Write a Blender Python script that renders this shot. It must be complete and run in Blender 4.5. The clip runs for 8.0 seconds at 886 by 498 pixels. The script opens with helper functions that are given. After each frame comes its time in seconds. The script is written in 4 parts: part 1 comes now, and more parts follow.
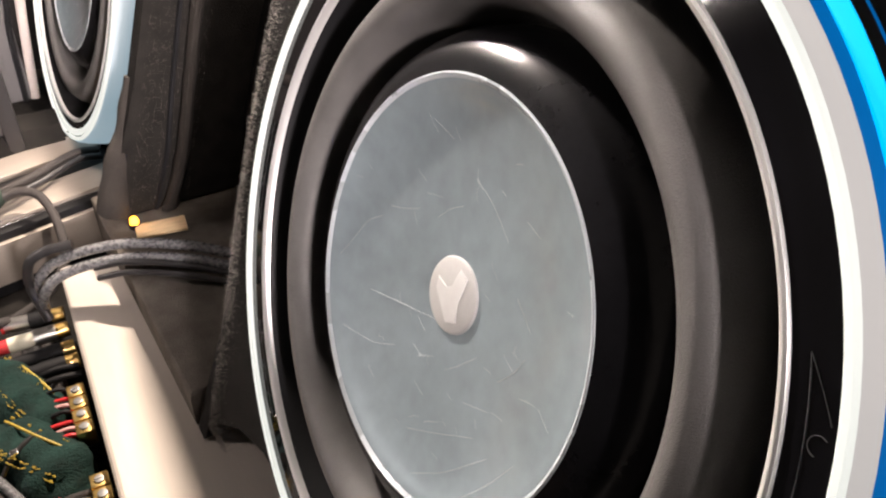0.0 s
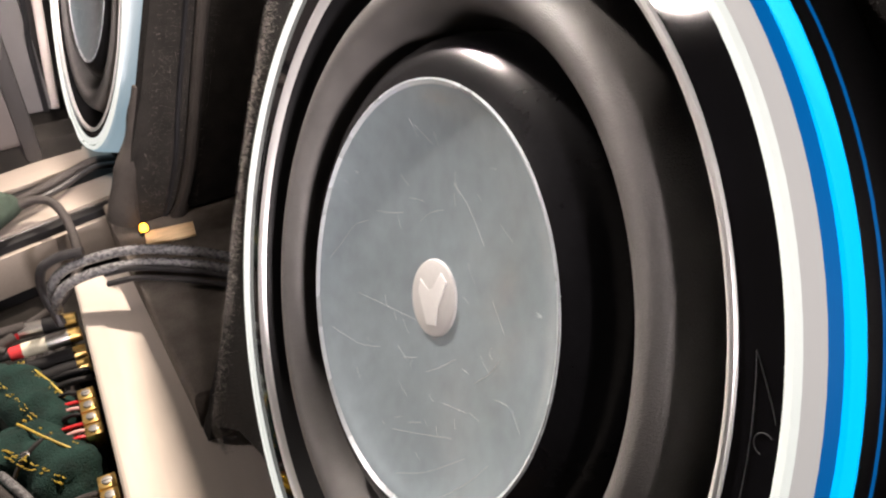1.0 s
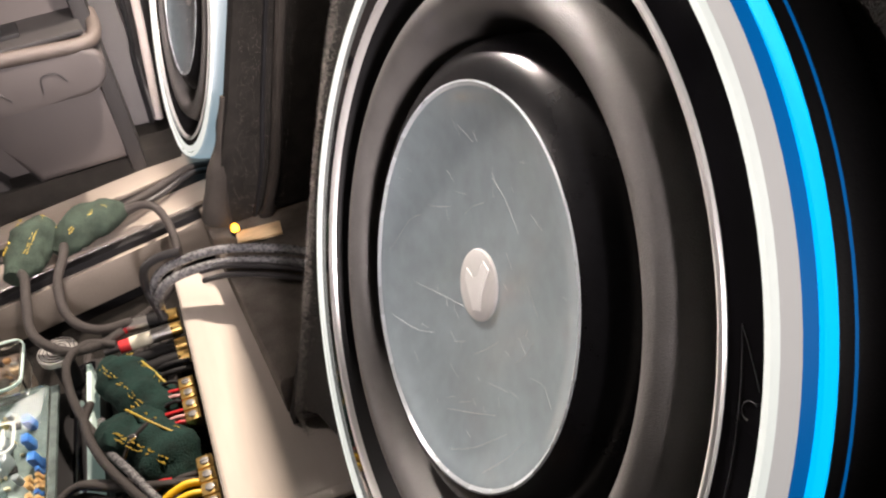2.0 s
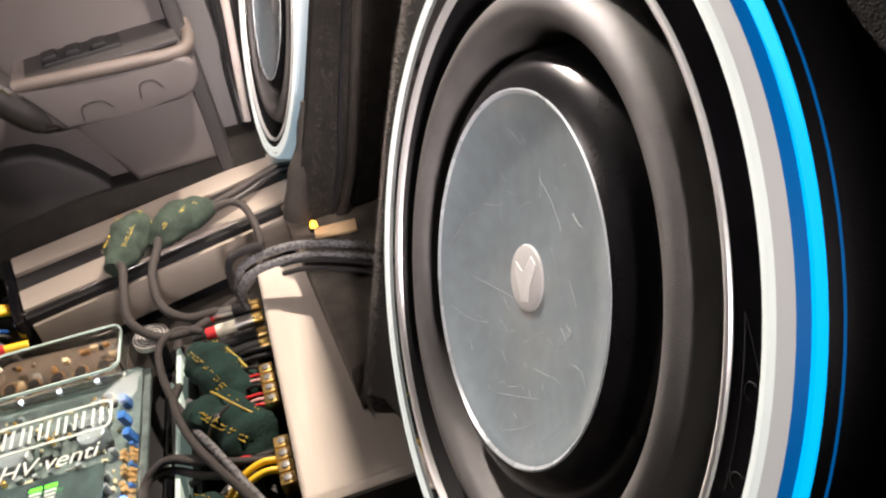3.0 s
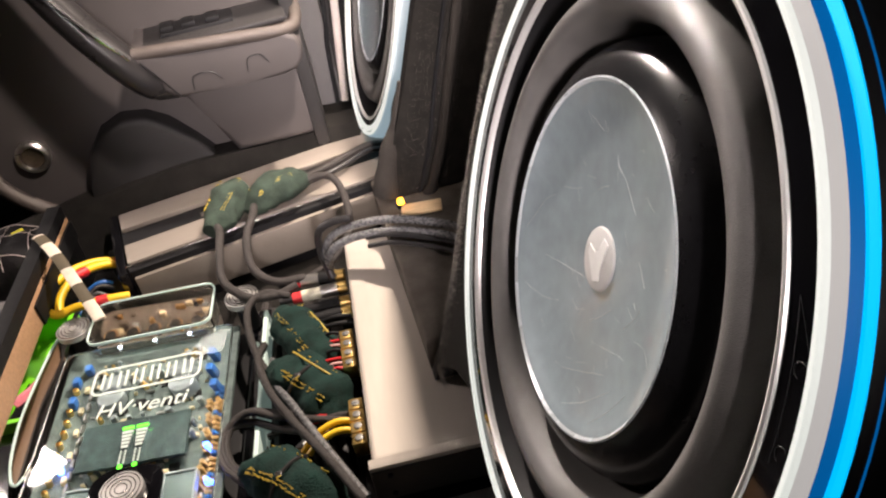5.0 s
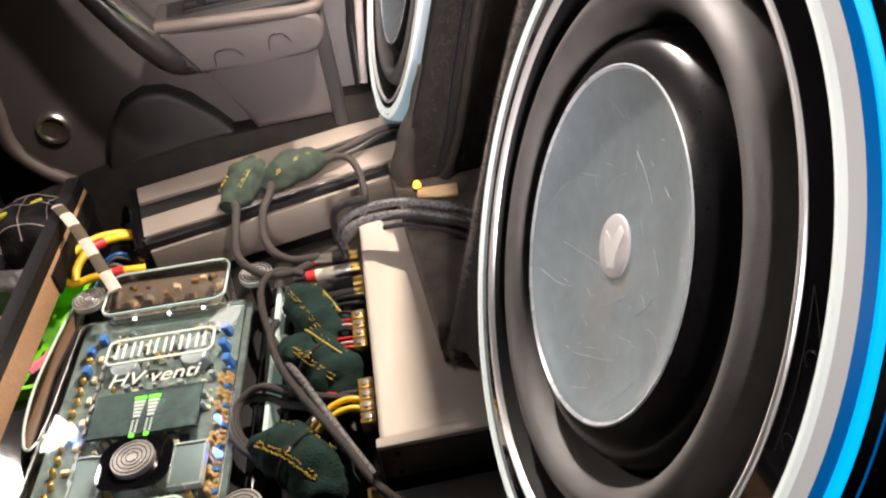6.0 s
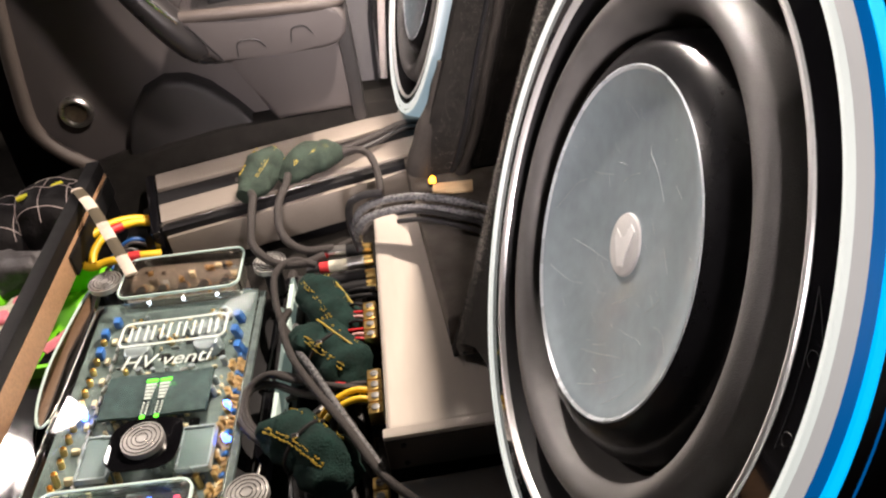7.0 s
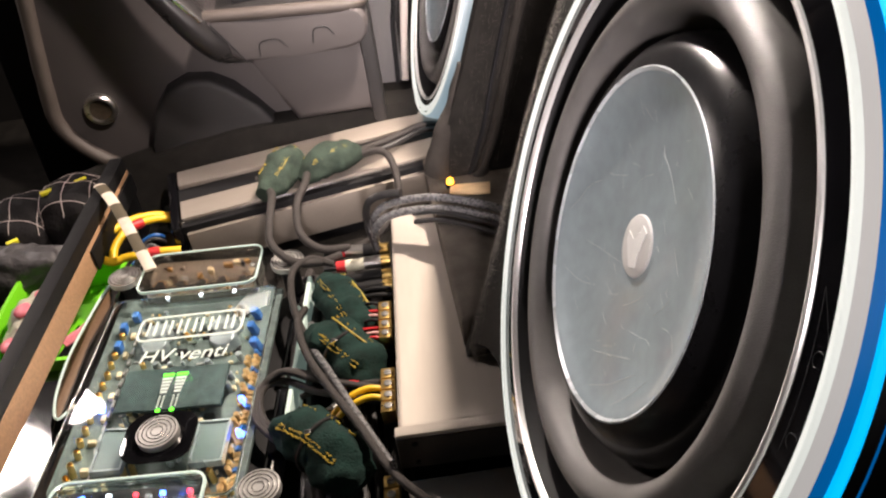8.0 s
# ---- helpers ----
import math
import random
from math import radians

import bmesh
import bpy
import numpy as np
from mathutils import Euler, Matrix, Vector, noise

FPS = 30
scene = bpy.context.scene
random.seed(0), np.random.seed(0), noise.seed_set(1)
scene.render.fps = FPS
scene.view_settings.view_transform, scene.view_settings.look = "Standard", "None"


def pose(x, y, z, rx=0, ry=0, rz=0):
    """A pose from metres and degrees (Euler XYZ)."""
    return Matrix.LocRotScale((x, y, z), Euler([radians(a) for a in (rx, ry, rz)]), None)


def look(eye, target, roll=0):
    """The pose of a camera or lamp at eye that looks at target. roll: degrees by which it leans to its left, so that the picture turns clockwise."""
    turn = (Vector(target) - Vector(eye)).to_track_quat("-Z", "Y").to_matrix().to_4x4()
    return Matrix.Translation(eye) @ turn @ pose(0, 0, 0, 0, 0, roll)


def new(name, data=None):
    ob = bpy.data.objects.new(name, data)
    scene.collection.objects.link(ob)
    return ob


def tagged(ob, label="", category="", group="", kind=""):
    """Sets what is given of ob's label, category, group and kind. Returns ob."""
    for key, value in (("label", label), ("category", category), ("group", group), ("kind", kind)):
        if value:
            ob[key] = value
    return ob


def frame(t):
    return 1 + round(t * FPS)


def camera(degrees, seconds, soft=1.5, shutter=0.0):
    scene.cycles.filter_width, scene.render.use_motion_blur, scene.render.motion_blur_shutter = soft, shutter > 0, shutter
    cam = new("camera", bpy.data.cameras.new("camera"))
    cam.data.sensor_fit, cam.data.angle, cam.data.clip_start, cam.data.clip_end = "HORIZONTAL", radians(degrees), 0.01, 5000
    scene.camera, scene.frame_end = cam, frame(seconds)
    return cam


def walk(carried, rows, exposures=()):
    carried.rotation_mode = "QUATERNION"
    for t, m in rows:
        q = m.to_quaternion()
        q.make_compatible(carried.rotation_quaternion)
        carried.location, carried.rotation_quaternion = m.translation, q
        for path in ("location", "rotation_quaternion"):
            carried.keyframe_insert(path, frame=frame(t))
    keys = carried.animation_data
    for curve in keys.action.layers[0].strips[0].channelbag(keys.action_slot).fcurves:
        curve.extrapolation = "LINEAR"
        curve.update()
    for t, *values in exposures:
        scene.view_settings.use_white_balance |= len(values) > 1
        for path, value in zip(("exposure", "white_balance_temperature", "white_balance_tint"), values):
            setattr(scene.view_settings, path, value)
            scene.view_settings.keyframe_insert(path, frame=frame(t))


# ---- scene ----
cam = camera(54.85, 8.0, soft=2.2)

# seconds, eye x y z, yaw (to the left of +y), pitch, roll
PATH = [
    (0.0, -0.1327, -0.2352, 0.5717, -30.7608, -38.6117, 1.0776),
    (0.5, -0.1316, -0.2411, 0.5705, -30.7617, -38.2482, 1.0507),
    (1.0, -0.1174, -0.2498, 0.5751, -28.4069, -38.3050, -0.8142),
    (1.5, -0.1075, -0.2657, 0.5844, -23.2465, -38.7084, -5.2926),
    (1.7, -0.1061, -0.2721, 0.5869, -21.6853, -38.5482, -6.2937),
    (2.8, -0.0933, -0.3088, 0.5990, -13.9964, -37.2588, -10.9921),
    (3.0, -0.0973, -0.3147, 0.6055, -12.6037, -37.2278, -11.2258),
    (3.5, -0.1010, -0.3242, 0.6142, -9.7087, -36.7843, -11.6493),
    (4.0, -0.1035, -0.3326, 0.6117, -7.7258, -36.3655, -11.8634),
    (4.5, -0.1017, -0.3373, 0.6125, -6.4465, -36.5331, -11.6723),
    (4.7, -0.1004, -0.3385, 0.6117, -5.9442, -36.5549, -11.6395),
    (5.8, -0.1029, -0.3427, 0.6129, -4.5372, -37.3193, -10.1686),
    (6.0, -0.1042, -0.3446, 0.6124, -4.4088, -37.3891, -9.7870),
    (6.5, -0.1051, -0.3475, 0.6123, -3.8789, -37.4495, -9.0158),
    (7.0, -0.1042, -0.3514, 0.6126, -3.2308, -37.2864, -8.4512),
    (7.5, -0.1022, -0.3558, 0.6133, -2.3987, -37.0589, -8.2995),
    (8.0, -0.0999, -0.3560, 0.6106, -1.5204, -36.7782, -8.4305),
]


def eye_pose(x, y, z, yaw, pitch, roll):
    ya, pa = radians(yaw), radians(pitch)
    ahead = Vector((-math.sin(ya) * math.cos(pa), math.cos(ya) * math.cos(pa), math.sin(pa)))
    return look((x, y, z), Vector((x, y, z)) + ahead, roll)


walk(cam, [(r[0], eye_pose(*r[1:])) for r in PATH], exposures=[(0.0, 0.2), (1.2, 0.16), (3.5, 0.05), (8.0, 0.05)])

# ---- light: cabin lamp, window light, three added fills and a trace of night light
world = bpy.data.worlds.new("world")
scene.world = world
world.use_nodes = True
world.node_tree.nodes["Background"].inputs[0].default_value = (0.75, 0.85, 1.0, 1)
world.node_tree.nodes["Background"].inputs[1].default_value = 0.03


def lamp(name, at, aim, watts, size, colour, spread=170):
    data = bpy.data.lights.new(name, "AREA")
    data.shape, data.size, data.energy, data.color = "DISK", size, watts, colour
    data.spread = radians(spread)
    ob = new(name, data)
    ob.matrix_world = look(at, aim)
    return ob


lamp("rear_cabin_lamp", (0.20, 0.69, 0.90), (-0.13, 0.25, 0.10), 18.0, 0.04, (1.0, 0.83, 0.70))
# Added narrow fill aimed at the near subwoofer; no known fixture.
lamp("subwoofer_fill", (-0.05, 1.00, 1.00), (0.0, -0.03, 0.42), 1.35, 0.05, (1.0, 0.87, 0.79), 33)
# Added fill from the upper right, narrowed onto the far door.
lamp("door_fill", (0.12, 0.15, 0.98), (-0.20, 0.70, 0.25), 1.7, 0.06, (1.0, 0.84, 0.76), 48)
# Added low fill from behind the camera for the door and box side.
lamp("near_side_fill", (-0.06, -0.80, 0.74), (-0.12, 0.66, 0.19), 0.72, 0.10, (1.0, 0.87, 0.85), 22)
lamp("street_light_through_window", (-1.06, 0.99, 0.78), (-0.03, 0.03, 0.33), 4.3, 0.24, (1.0, 0.86, 0.80), 112)

# ---- materials
def mat(name, colour, rough=0.5, metal=0.0, var=0.15, scale=30.0, bump=0.0, fine=400.0, stretch=(1, 1, 1), coat=0.0, rvar=0.12, spec=0.5):
    m = bpy.data.materials.new(name)
    m.use_nodes = True
    nt = m.node_tree
    N, L = nt.nodes, nt.links
    b = N["Principled BSDF"]
    tc = N.new("ShaderNodeTexCoord")
    mp = N.new("ShaderNodeMapping")
    mp.inputs["Scale"].default_value = stretch
    L.new(tc.outputs["Object"], mp.inputs["Vector"])
    n1, n2 = N.new("ShaderNodeTexNoise"), N.new("ShaderNodeTexNoise")
    n1.inputs["Scale"].default_value, n1.inputs["Detail"].default_value = scale, 4
    n2.inputs["Scale"].default_value, n2.inputs["Detail"].default_value = fine, 3
    L.new(mp.outputs[0], n1.inputs["Vector"])
    L.new(mp.outputs[0], n2.inputs["Vector"])
    mix = N.new("ShaderNodeMix")
    mix.data_type = "RGBA"
    mix.inputs["A"].default_value = (*[c * (1 - var) for c in colour], 1)
    mix.inputs["B"].default_value = (*[min(1, c * (1 + var)) for c in colour], 1)
    add = N.new("ShaderNodeMath")
    add.operation = "MULTIPLY_ADD"
    L.new(n1.outputs["Fac"], add.inputs[0])
    add.inputs[1].default_value = 0.65
    half = N.new("ShaderNodeMath")
    half.operation = "MULTIPLY"
    half.inputs[1].default_value = 0.35
    L.new(n2.outputs["Fac"], half.inputs[0])
    L.new(half.outputs[0], add.inputs[2])
    rm = N.new("ShaderNodeMapRange")
    rm.inputs["From Min"].default_value, rm.inputs["From Max"].default_value = 0.3, 0.7
    L.new(add.outputs[0], rm.inputs["Value"])
    L.new(rm.outputs[0], mix.inputs["Factor"])
    L.new(mix.outputs["Result"], b.inputs["Base Color"])
    rr = N.new("ShaderNodeMapRange")
    rr.inputs["To Min"].default_value, rr.inputs["To Max"].default_value = max(0.02, rough - rvar), min(1, rough + rvar)
    L.new(n1.outputs["Fac"], rr.inputs["Value"])
    L.new(rr.outputs[0], b.inputs["Roughness"])
    b.inputs["Metallic"].default_value = metal
    b.inputs["Specular IOR Level"].default_value = spec
    b.inputs["Coat Weight"].default_value = coat
    if bump:
        bp = N.new("ShaderNodeBump")
        bp.inputs["Strength"].default_value, bp.inputs["Distance"].default_value = bump, 0.002
        L.new(n2.outputs["Fac"], bp.inputs["Height"])
        L.new(bp.outputs[0], b.inputs["Normal"])
    return m


def glow(name, colour, strength, base=(0.5, 0.5, 0.5)):
    m = mat(name, base, 0.5, var=0.05, spec=0.15)
    b = m.node_tree.nodes["Principled BSDF"]
    b.inputs["Emission Color"].default_value = (*colour, 1)
    b.inputs["Emission Strength"].default_value = strength
    return m


def clear(name, colour, rough=0.04, ior=1.45):
    m = mat(name, colour, rough, var=0.03, rvar=0.03)
    b = m.node_tree.nodes["Principled BSDF"]
    b.inputs["Transmission Weight"].default_value = 1.0
    b.inputs["IOR"].default_value = ior
    return m


CARPET = mat("black_carpet", (0.015, 0.0135, 0.012), 0.95, var=0.55, scale=60, bump=1.0, fine=900, spec=0.2)
GREY_CARPET = mat("grey_carpet", (0.125, 0.11, 0.095), 0.95, var=0.4, scale=45, bump=1.0, fine=900, spec=0.2)
TRIM_CARPET = mat("dark_brown_carpet", (0.038, 0.033, 0.029), 0.85, var=0.4, scale=50, bump=0.9, fine=900, spec=0.3)
SILL = mat("sill_carpet", (0.011, 0.010, 0.009), 0.9, var=0.5, scale=60, bump=0.8, fine=900, spec=0.15)
FIBRE = mat("carpet_fibre", (0.23, 0.21, 0.185), 0.8, var=0.7, scale=300, fine=900)
CONE = mat("cone_dish", (0.315, 0.385, 0.42), 0.48, 0.5, var=0.16, scale=16, fine=120, rvar=0.05, coat=0.9)
CONE.node_tree.nodes["Principled BSDF"].inputs["Coat Roughness"].default_value = 0.10
RIM = mat("polished_cone_rim", (0.52, 0.57, 0.60), 0.28, 0.3, var=0.08)
SCRATCH = mat("hairline_scratch", (0.50, 0.52, 0.53), 0.5, var=0.2, scale=200)
SHOULDER = mat("cone_gloss_black", (0.007, 0.007, 0.008), 0.24, var=0.3, scale=40, fine=300, rvar=0.04, spec=0.22)
RUBBER = mat("surround_rubber", (0.108, 0.104, 0.101), 0.40, var=0.2, scale=50, bump=0.25, fine=1500)
BLACK = mat("black_plastic", (0.007, 0.007, 0.008), 0.6, var=0.3, scale=60, bump=0.1, fine=800, spec=0.25)
GLOSS = mat("black_gloss_acrylic", (0.004, 0.004, 0.005), 0.06, var=0.3, rvar=0.03, coat=0.3)
CHROME = mat("polished_aluminium", (0.82, 0.81, 0.79), 0.16, 1.0, var=0.06, rvar=0.06)
SATIN = mat("satin_aluminium", (0.74, 0.74, 0.73), 0.34, 0.55, var=0.05)
STEEL = mat("brushed_steel", (0.55, 0.54, 0.52), 0.3, 1.0, var=0.1, scale=40, fine=300, stretch=(1, 20, 1))
SILVER = mat("champagne_anodised_metal", (0.60, 0.545, 0.485), 0.38, 0.45, var=0.03, scale=40, fine=700, stretch=(6, 1, 1), rvar=0.03)
STRIPE = mat("grey_anodised_strip", (0.38, 0.335, 0.29), 0.45, 0.55, var=0.1, scale=25, fine=500, stretch=(1, 25, 1))
WHITE = glow("glowing_white_acrylic", (1.0, 0.94, 0.91), 0.42, (0.20, 0.195, 0.19))
LIP = glow("lit_white_acrylic", (0.97, 1.0, 0.93), 0.66, (0.3, 0.3, 0.295))
BLUE_DIM = glow("blue_acrylic_spacer", (0.0, 0.16, 0.52), 0.5, (0.0, 0.06, 0.18))
BLUE_LED = glow("blue_led_strip", (0.0, 0.52, 1.0), 1.0, (0.0, 0.3, 0.7))
# Far ring's blue light is put into the glow of its wall.
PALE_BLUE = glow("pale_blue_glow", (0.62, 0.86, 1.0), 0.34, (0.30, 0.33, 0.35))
EMBLEM = mat("pale_grey_emblem", (0.52, 0.52, 0.51), 0.45, var=0.06)
EMBLEM_BAR = mat("white_emblem_bar", (0.66, 0.66, 0.65), 0.4, var=0.05)
WOOD = mat("tan_plywood", (0.42, 0.25, 0.14), 0.6, var=0.25, scale=30, fine=250, stretch=(1, 10, 10), bump=0.2)
PCB = mat("dark_green_circuit_board", (0.105, 0.138, 0.132), 0.6, var=0.5, scale=90, fine=500, spec=0.2)
GLASS = clear("clear_cover", (0.93, 0.98, 0.97))
EDGE = glow("edge_lit_acrylic", (0.75, 1.0, 0.88), 0.10, (0.6, 0.75, 0.7))
EDGE_DIM = clear("greenish_acrylic_edge", (0.72, 0.86, 0.82), 0.2)
PRINT = mat("white_print", (0.75, 0.85, 0.8), 0.5, var=0.05)
GOLD = mat("gold_plate", (0.78, 0.55, 0.2), 0.3, 1.0, var=0.15, scale=80)
COPPER = mat("copper_coil", (0.56, 0.35, 0.14), 0.35, 0.9, var=0.25, scale=300)
CAP_BLUE = mat("blue_capacitor", (0.018, 0.10, 0.33), 0.35, var=0.15)
CAP_GREY = mat("grey_capacitor", (0.35, 0.4, 0.42), 0.3, 0.5, var=0.15)
CREAM = mat("cream_component", (0.6, 0.52, 0.34), 0.5, var=0.2)
LED_GREEN = glow("green_led", (0.12, 1.0, 0.03), 2.2, (0.1, 0.5, 0.05))
LED_BLUE = glow("blue_led", (0.05, 0.14, 1.0), 14.0, (0.05, 0.1, 0.6))
LED_WHITE = glow("cool_white_led", (0.75, 0.85, 1.0), 6.0, (0.7, 0.7, 0.8))
LED_RED = glow("red_led", (1.0, 0.06, 0.1), 2.5, (0.6, 0.05, 0.05))
LED_AMBER = glow("amber_lamp", (1.0, 0.40, 0.02), 7.0, (0.8, 0.5, 0.1))
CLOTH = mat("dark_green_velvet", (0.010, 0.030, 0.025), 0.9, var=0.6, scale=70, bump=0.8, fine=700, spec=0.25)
# Lit copy of CLOTH: light on the far pouches put into the colour.
CLOTH_LIT = mat("lit_green_velvet", (0.034, 0.050, 0.038), 0.9, var=0.5, scale=60, bump=0.8, fine=700, spec=0.25)
STITCH = mat("gold_stitching", (0.45, 0.33, 0.04), 0.6, var=0.35, scale=400)
CABLE = mat("grey_braided_cable", (0.032, 0.027, 0.025), 0.6, var=0.5, scale=500, bump=0.6, fine=1400)
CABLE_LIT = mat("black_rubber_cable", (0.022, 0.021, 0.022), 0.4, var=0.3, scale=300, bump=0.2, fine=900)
CABLE_CLEAR = mat("silver_speaker_cable", (0.12, 0.12, 0.125), 0.28, 0.0, var=0.6, scale=350, bump=0.5, fine=900)
YELLOW = mat("yellow_wire", (0.82, 0.52, 0.02), 0.4, var=0.12)
RED = mat("red_sleeve", (0.55, 0.025, 0.03), 0.4, var=0.2)
PINK_WIRE = mat("pale_pink_wire", (0.65, 0.35, 0.33), 0.45, var=0.15)
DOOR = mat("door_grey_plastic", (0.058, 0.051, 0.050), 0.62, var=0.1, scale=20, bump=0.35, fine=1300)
HANDLE = mat("satin_dark_handle", (0.016, 0.015, 0.0155), 0.30, var=0.1, spec=0.35)
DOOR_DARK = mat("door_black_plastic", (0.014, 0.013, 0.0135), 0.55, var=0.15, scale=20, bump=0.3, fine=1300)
DOOR_SOFT = mat("armrest_soft_vinyl", (0.060, 0.049, 0.043), 0.55, var=0.12, scale=30, bump=0.4, fine=1100)
PILLAR = mat("pillar_grey_plastic", (0.10, 0.096, 0.098), 0.55, var=0.08, scale=15, bump=0.2, fine=900)
FOAM = mat("pale_seal_strip", (0.48, 0.43, 0.40), 0.7, var=0.1, scale=40)
BAG = mat("black_quilted_nylon", (0.008, 0.007, 0.008), 0.7, var=0.4, scale=30, bump=0.5, fine=250, spec=0.2)
BAG_GREY = mat("grey_nylon", (0.055, 0.052, 0.056), 0.5, var=0.4, scale=35, bump=0.6, fine=200)
SEAM = mat("pale_seam_thread", (0.5, 0.43, 0.42), 0.7, var=0.15)
LIME = mat("lime_green_plastic", (0.22, 0.75, 0.02), 0.45, var=0.12, scale=20)
PINK = mat("pink_plastic", (0.85, 0.22, 0.28), 0.4, var=0.3, scale=60)
MILKY = mat("milky_sachet", (0.62, 0.60, 0.48), 0.3, var=0.25, scale=50, bump=0.5, fine=120)
STRAP_DARK = mat("olive_strap_stripe", (0.075, 0.060, 0.035), 0.7, var=0.2, scale=60)
STRAP = mat("striped_strap", (0.62, 0.55, 0.46), 0.7, var=0.2, scale=60)
HEAD = mat("grey_headliner", (0.10, 0.098, 0.095), 0.95, var=0.1, scale=60, bump=0.4)
ZIP = mat("black_cable_tie", (0.035, 0.034, 0.034), 0.2, var=0.1)
MIRROR = mat("smoked_mirror_acrylic", (0.30, 0.30, 0.30), 0.07, 1.0, var=0.08, rvar=0.03)


# ---- mesh helpers
def part(name, bm, material, parent=None, label="", smooth=True):
    me = bpy.data.meshes.new(name)
    bmesh.ops.recalc_face_normals(bm, faces=bm.faces)
    bm.to_mesh(me)
    bm.free()
    me.materials.append(material)
    if smooth:
        me.polygons.foreach_set("use_smooth", [True] * len(me.polygons))
        me.set_sharp_from_angle(angle=radians(38))
    ob = new(name, me)
    if parent is not None:
        ob.parent = parent
    if label:
        tagged(ob, label)
    return ob


def thing(name, label, category, m=None, group="", kind=""):
    ob = new(name)
    ob.empty_display_size = 0.05
    if m is not None:
        ob.matrix_world = m
    return tagged(ob, label, category, group, kind)


def box(c, s, bevel=0.0, rz=0.0, bm=None):
    bm2 = bmesh.new()
    bmesh.ops.create_cube(bm2, size=1.0, matrix=pose(*c, 0, 0, rz) @ Matrix.Diagonal((*s, 1)))
    if bevel:
        bmesh.ops.bevel(bm2, geom=list(bm2.edges), offset=bevel, segments=2, profile=0.6, affect="EDGES")
    if bm is None:
        return bm2
    me = bpy.data.meshes.new("tmp")
    bm2.to_mesh(me)
    bm2.free()
    bm.from_mesh(me)
    bpy.data.meshes.remove(me)
    return bm


def prism(outline, z0, z1, bevel=0.0, m=None):
    """A slab with the given outline (x, y), from z0 to z1."""
    bm = bmesh.new()
    low = [bm.verts.new((x, y, z0)) for x, y in outline]
    top = [bm.verts.new((x, y, z1)) for x, y in outline]
    n = len(outline)
    bm.faces.new(top)
    bm.faces.new(low[::-1])
    for i in range(n):
        bm.faces.new((low[i], low[(i + 1) % n], top[(i + 1) % n], top[i]))
    if bevel:
        es = [e for e in bm.edges if abs(e.verts[0].co.z - e.verts[1].co.z) < 1e-7]
        bmesh.ops.bevel(bm, geom=es, offset=bevel, segments=3, profile=0.6, affect="EDGES")
    if m is not None:
        bm.transform(m)
    return bm


def rounded(w, h, r, n=6, cx=0.0, cy=0.0):
    out = []
    for sx, sy, a0 in ((1, 1, 0), (-1, 1, 90), (-1, -1, 180), (1, -1, 270)):
        for i in range(n + 1):
            a = radians(a0 + 90 * i / n)
            out.append((cx + sx * (w / 2 - r) + r * math.cos(a), cy + sy * (h / 2 - r) + r * math.sin(a)))
    return out


def frame_loop(w, h, r, t, z0, z1, cx=0.0, cy=0.0):
    """A flat frame of width t round a rounded rectangle."""
    bm = bmesh.new()
    a, b = rounded(w, h, r, 6, cx, cy), rounded(w - 2 * t, h - 2 * t, max(r - t, 0.0005), 6, cx, cy)
    rows = [[bm.verts.new((x, y, z)) for x, y in o] for o, z in ((a, z0), (a, z1), (b, z1), (b, z0))]
    n = len(a)
    for k in range(4):
        p, q = rows[k], rows[(k + 1) % 4]
        for i in range(n):
            bm.faces.new((p[i], p[(i + 1) % n], q[(i + 1) % n], q[i]))
    return bm


def lathe(profile, n=128, closed=False, bm=None):
    bm = bm or bmesh.new()
    rings = [[bm.verts.new((r * math.cos(2 * math.pi * i / n), r * math.sin(2 * math.pi * i / n), h)) for i in range(n)] for r, h in profile]
    pairs = list(zip(rings, rings[1:])) + ([(rings[-1], rings[0])] if closed else [])
    for a, b in pairs:
        for i in range(n):
            bm.faces.new((a[i], a[(i + 1) % n], b[(i + 1) % n], b[i]))
    if not closed:
        if profile[0][0] < 0.004:
            bm.faces.new(rings[0])
        if profile[-1][0] < 0.004:
            bm.faces.new(rings[-1])
    return bm


def smooth_line(pts, k=8):
    pts = [Vector(p) for p in pts]
    pts = [2 * pts[0] - pts[1]] + pts + [2 * pts[-1] - pts[-2]]
    out = []
    for i in range(1, len(pts) - 2):
        a, b, c, d = pts[i - 1:i + 3]
        for j in range(k):
            t = j / k
            out.append(0.5 * (2 * b + (c - a) * t + (2 * a - 5 * b + 4 * c - d) * t * t + (3 * b - a - 3 * c + d) * t ** 3))
    out.append(pts[-2])
    return out


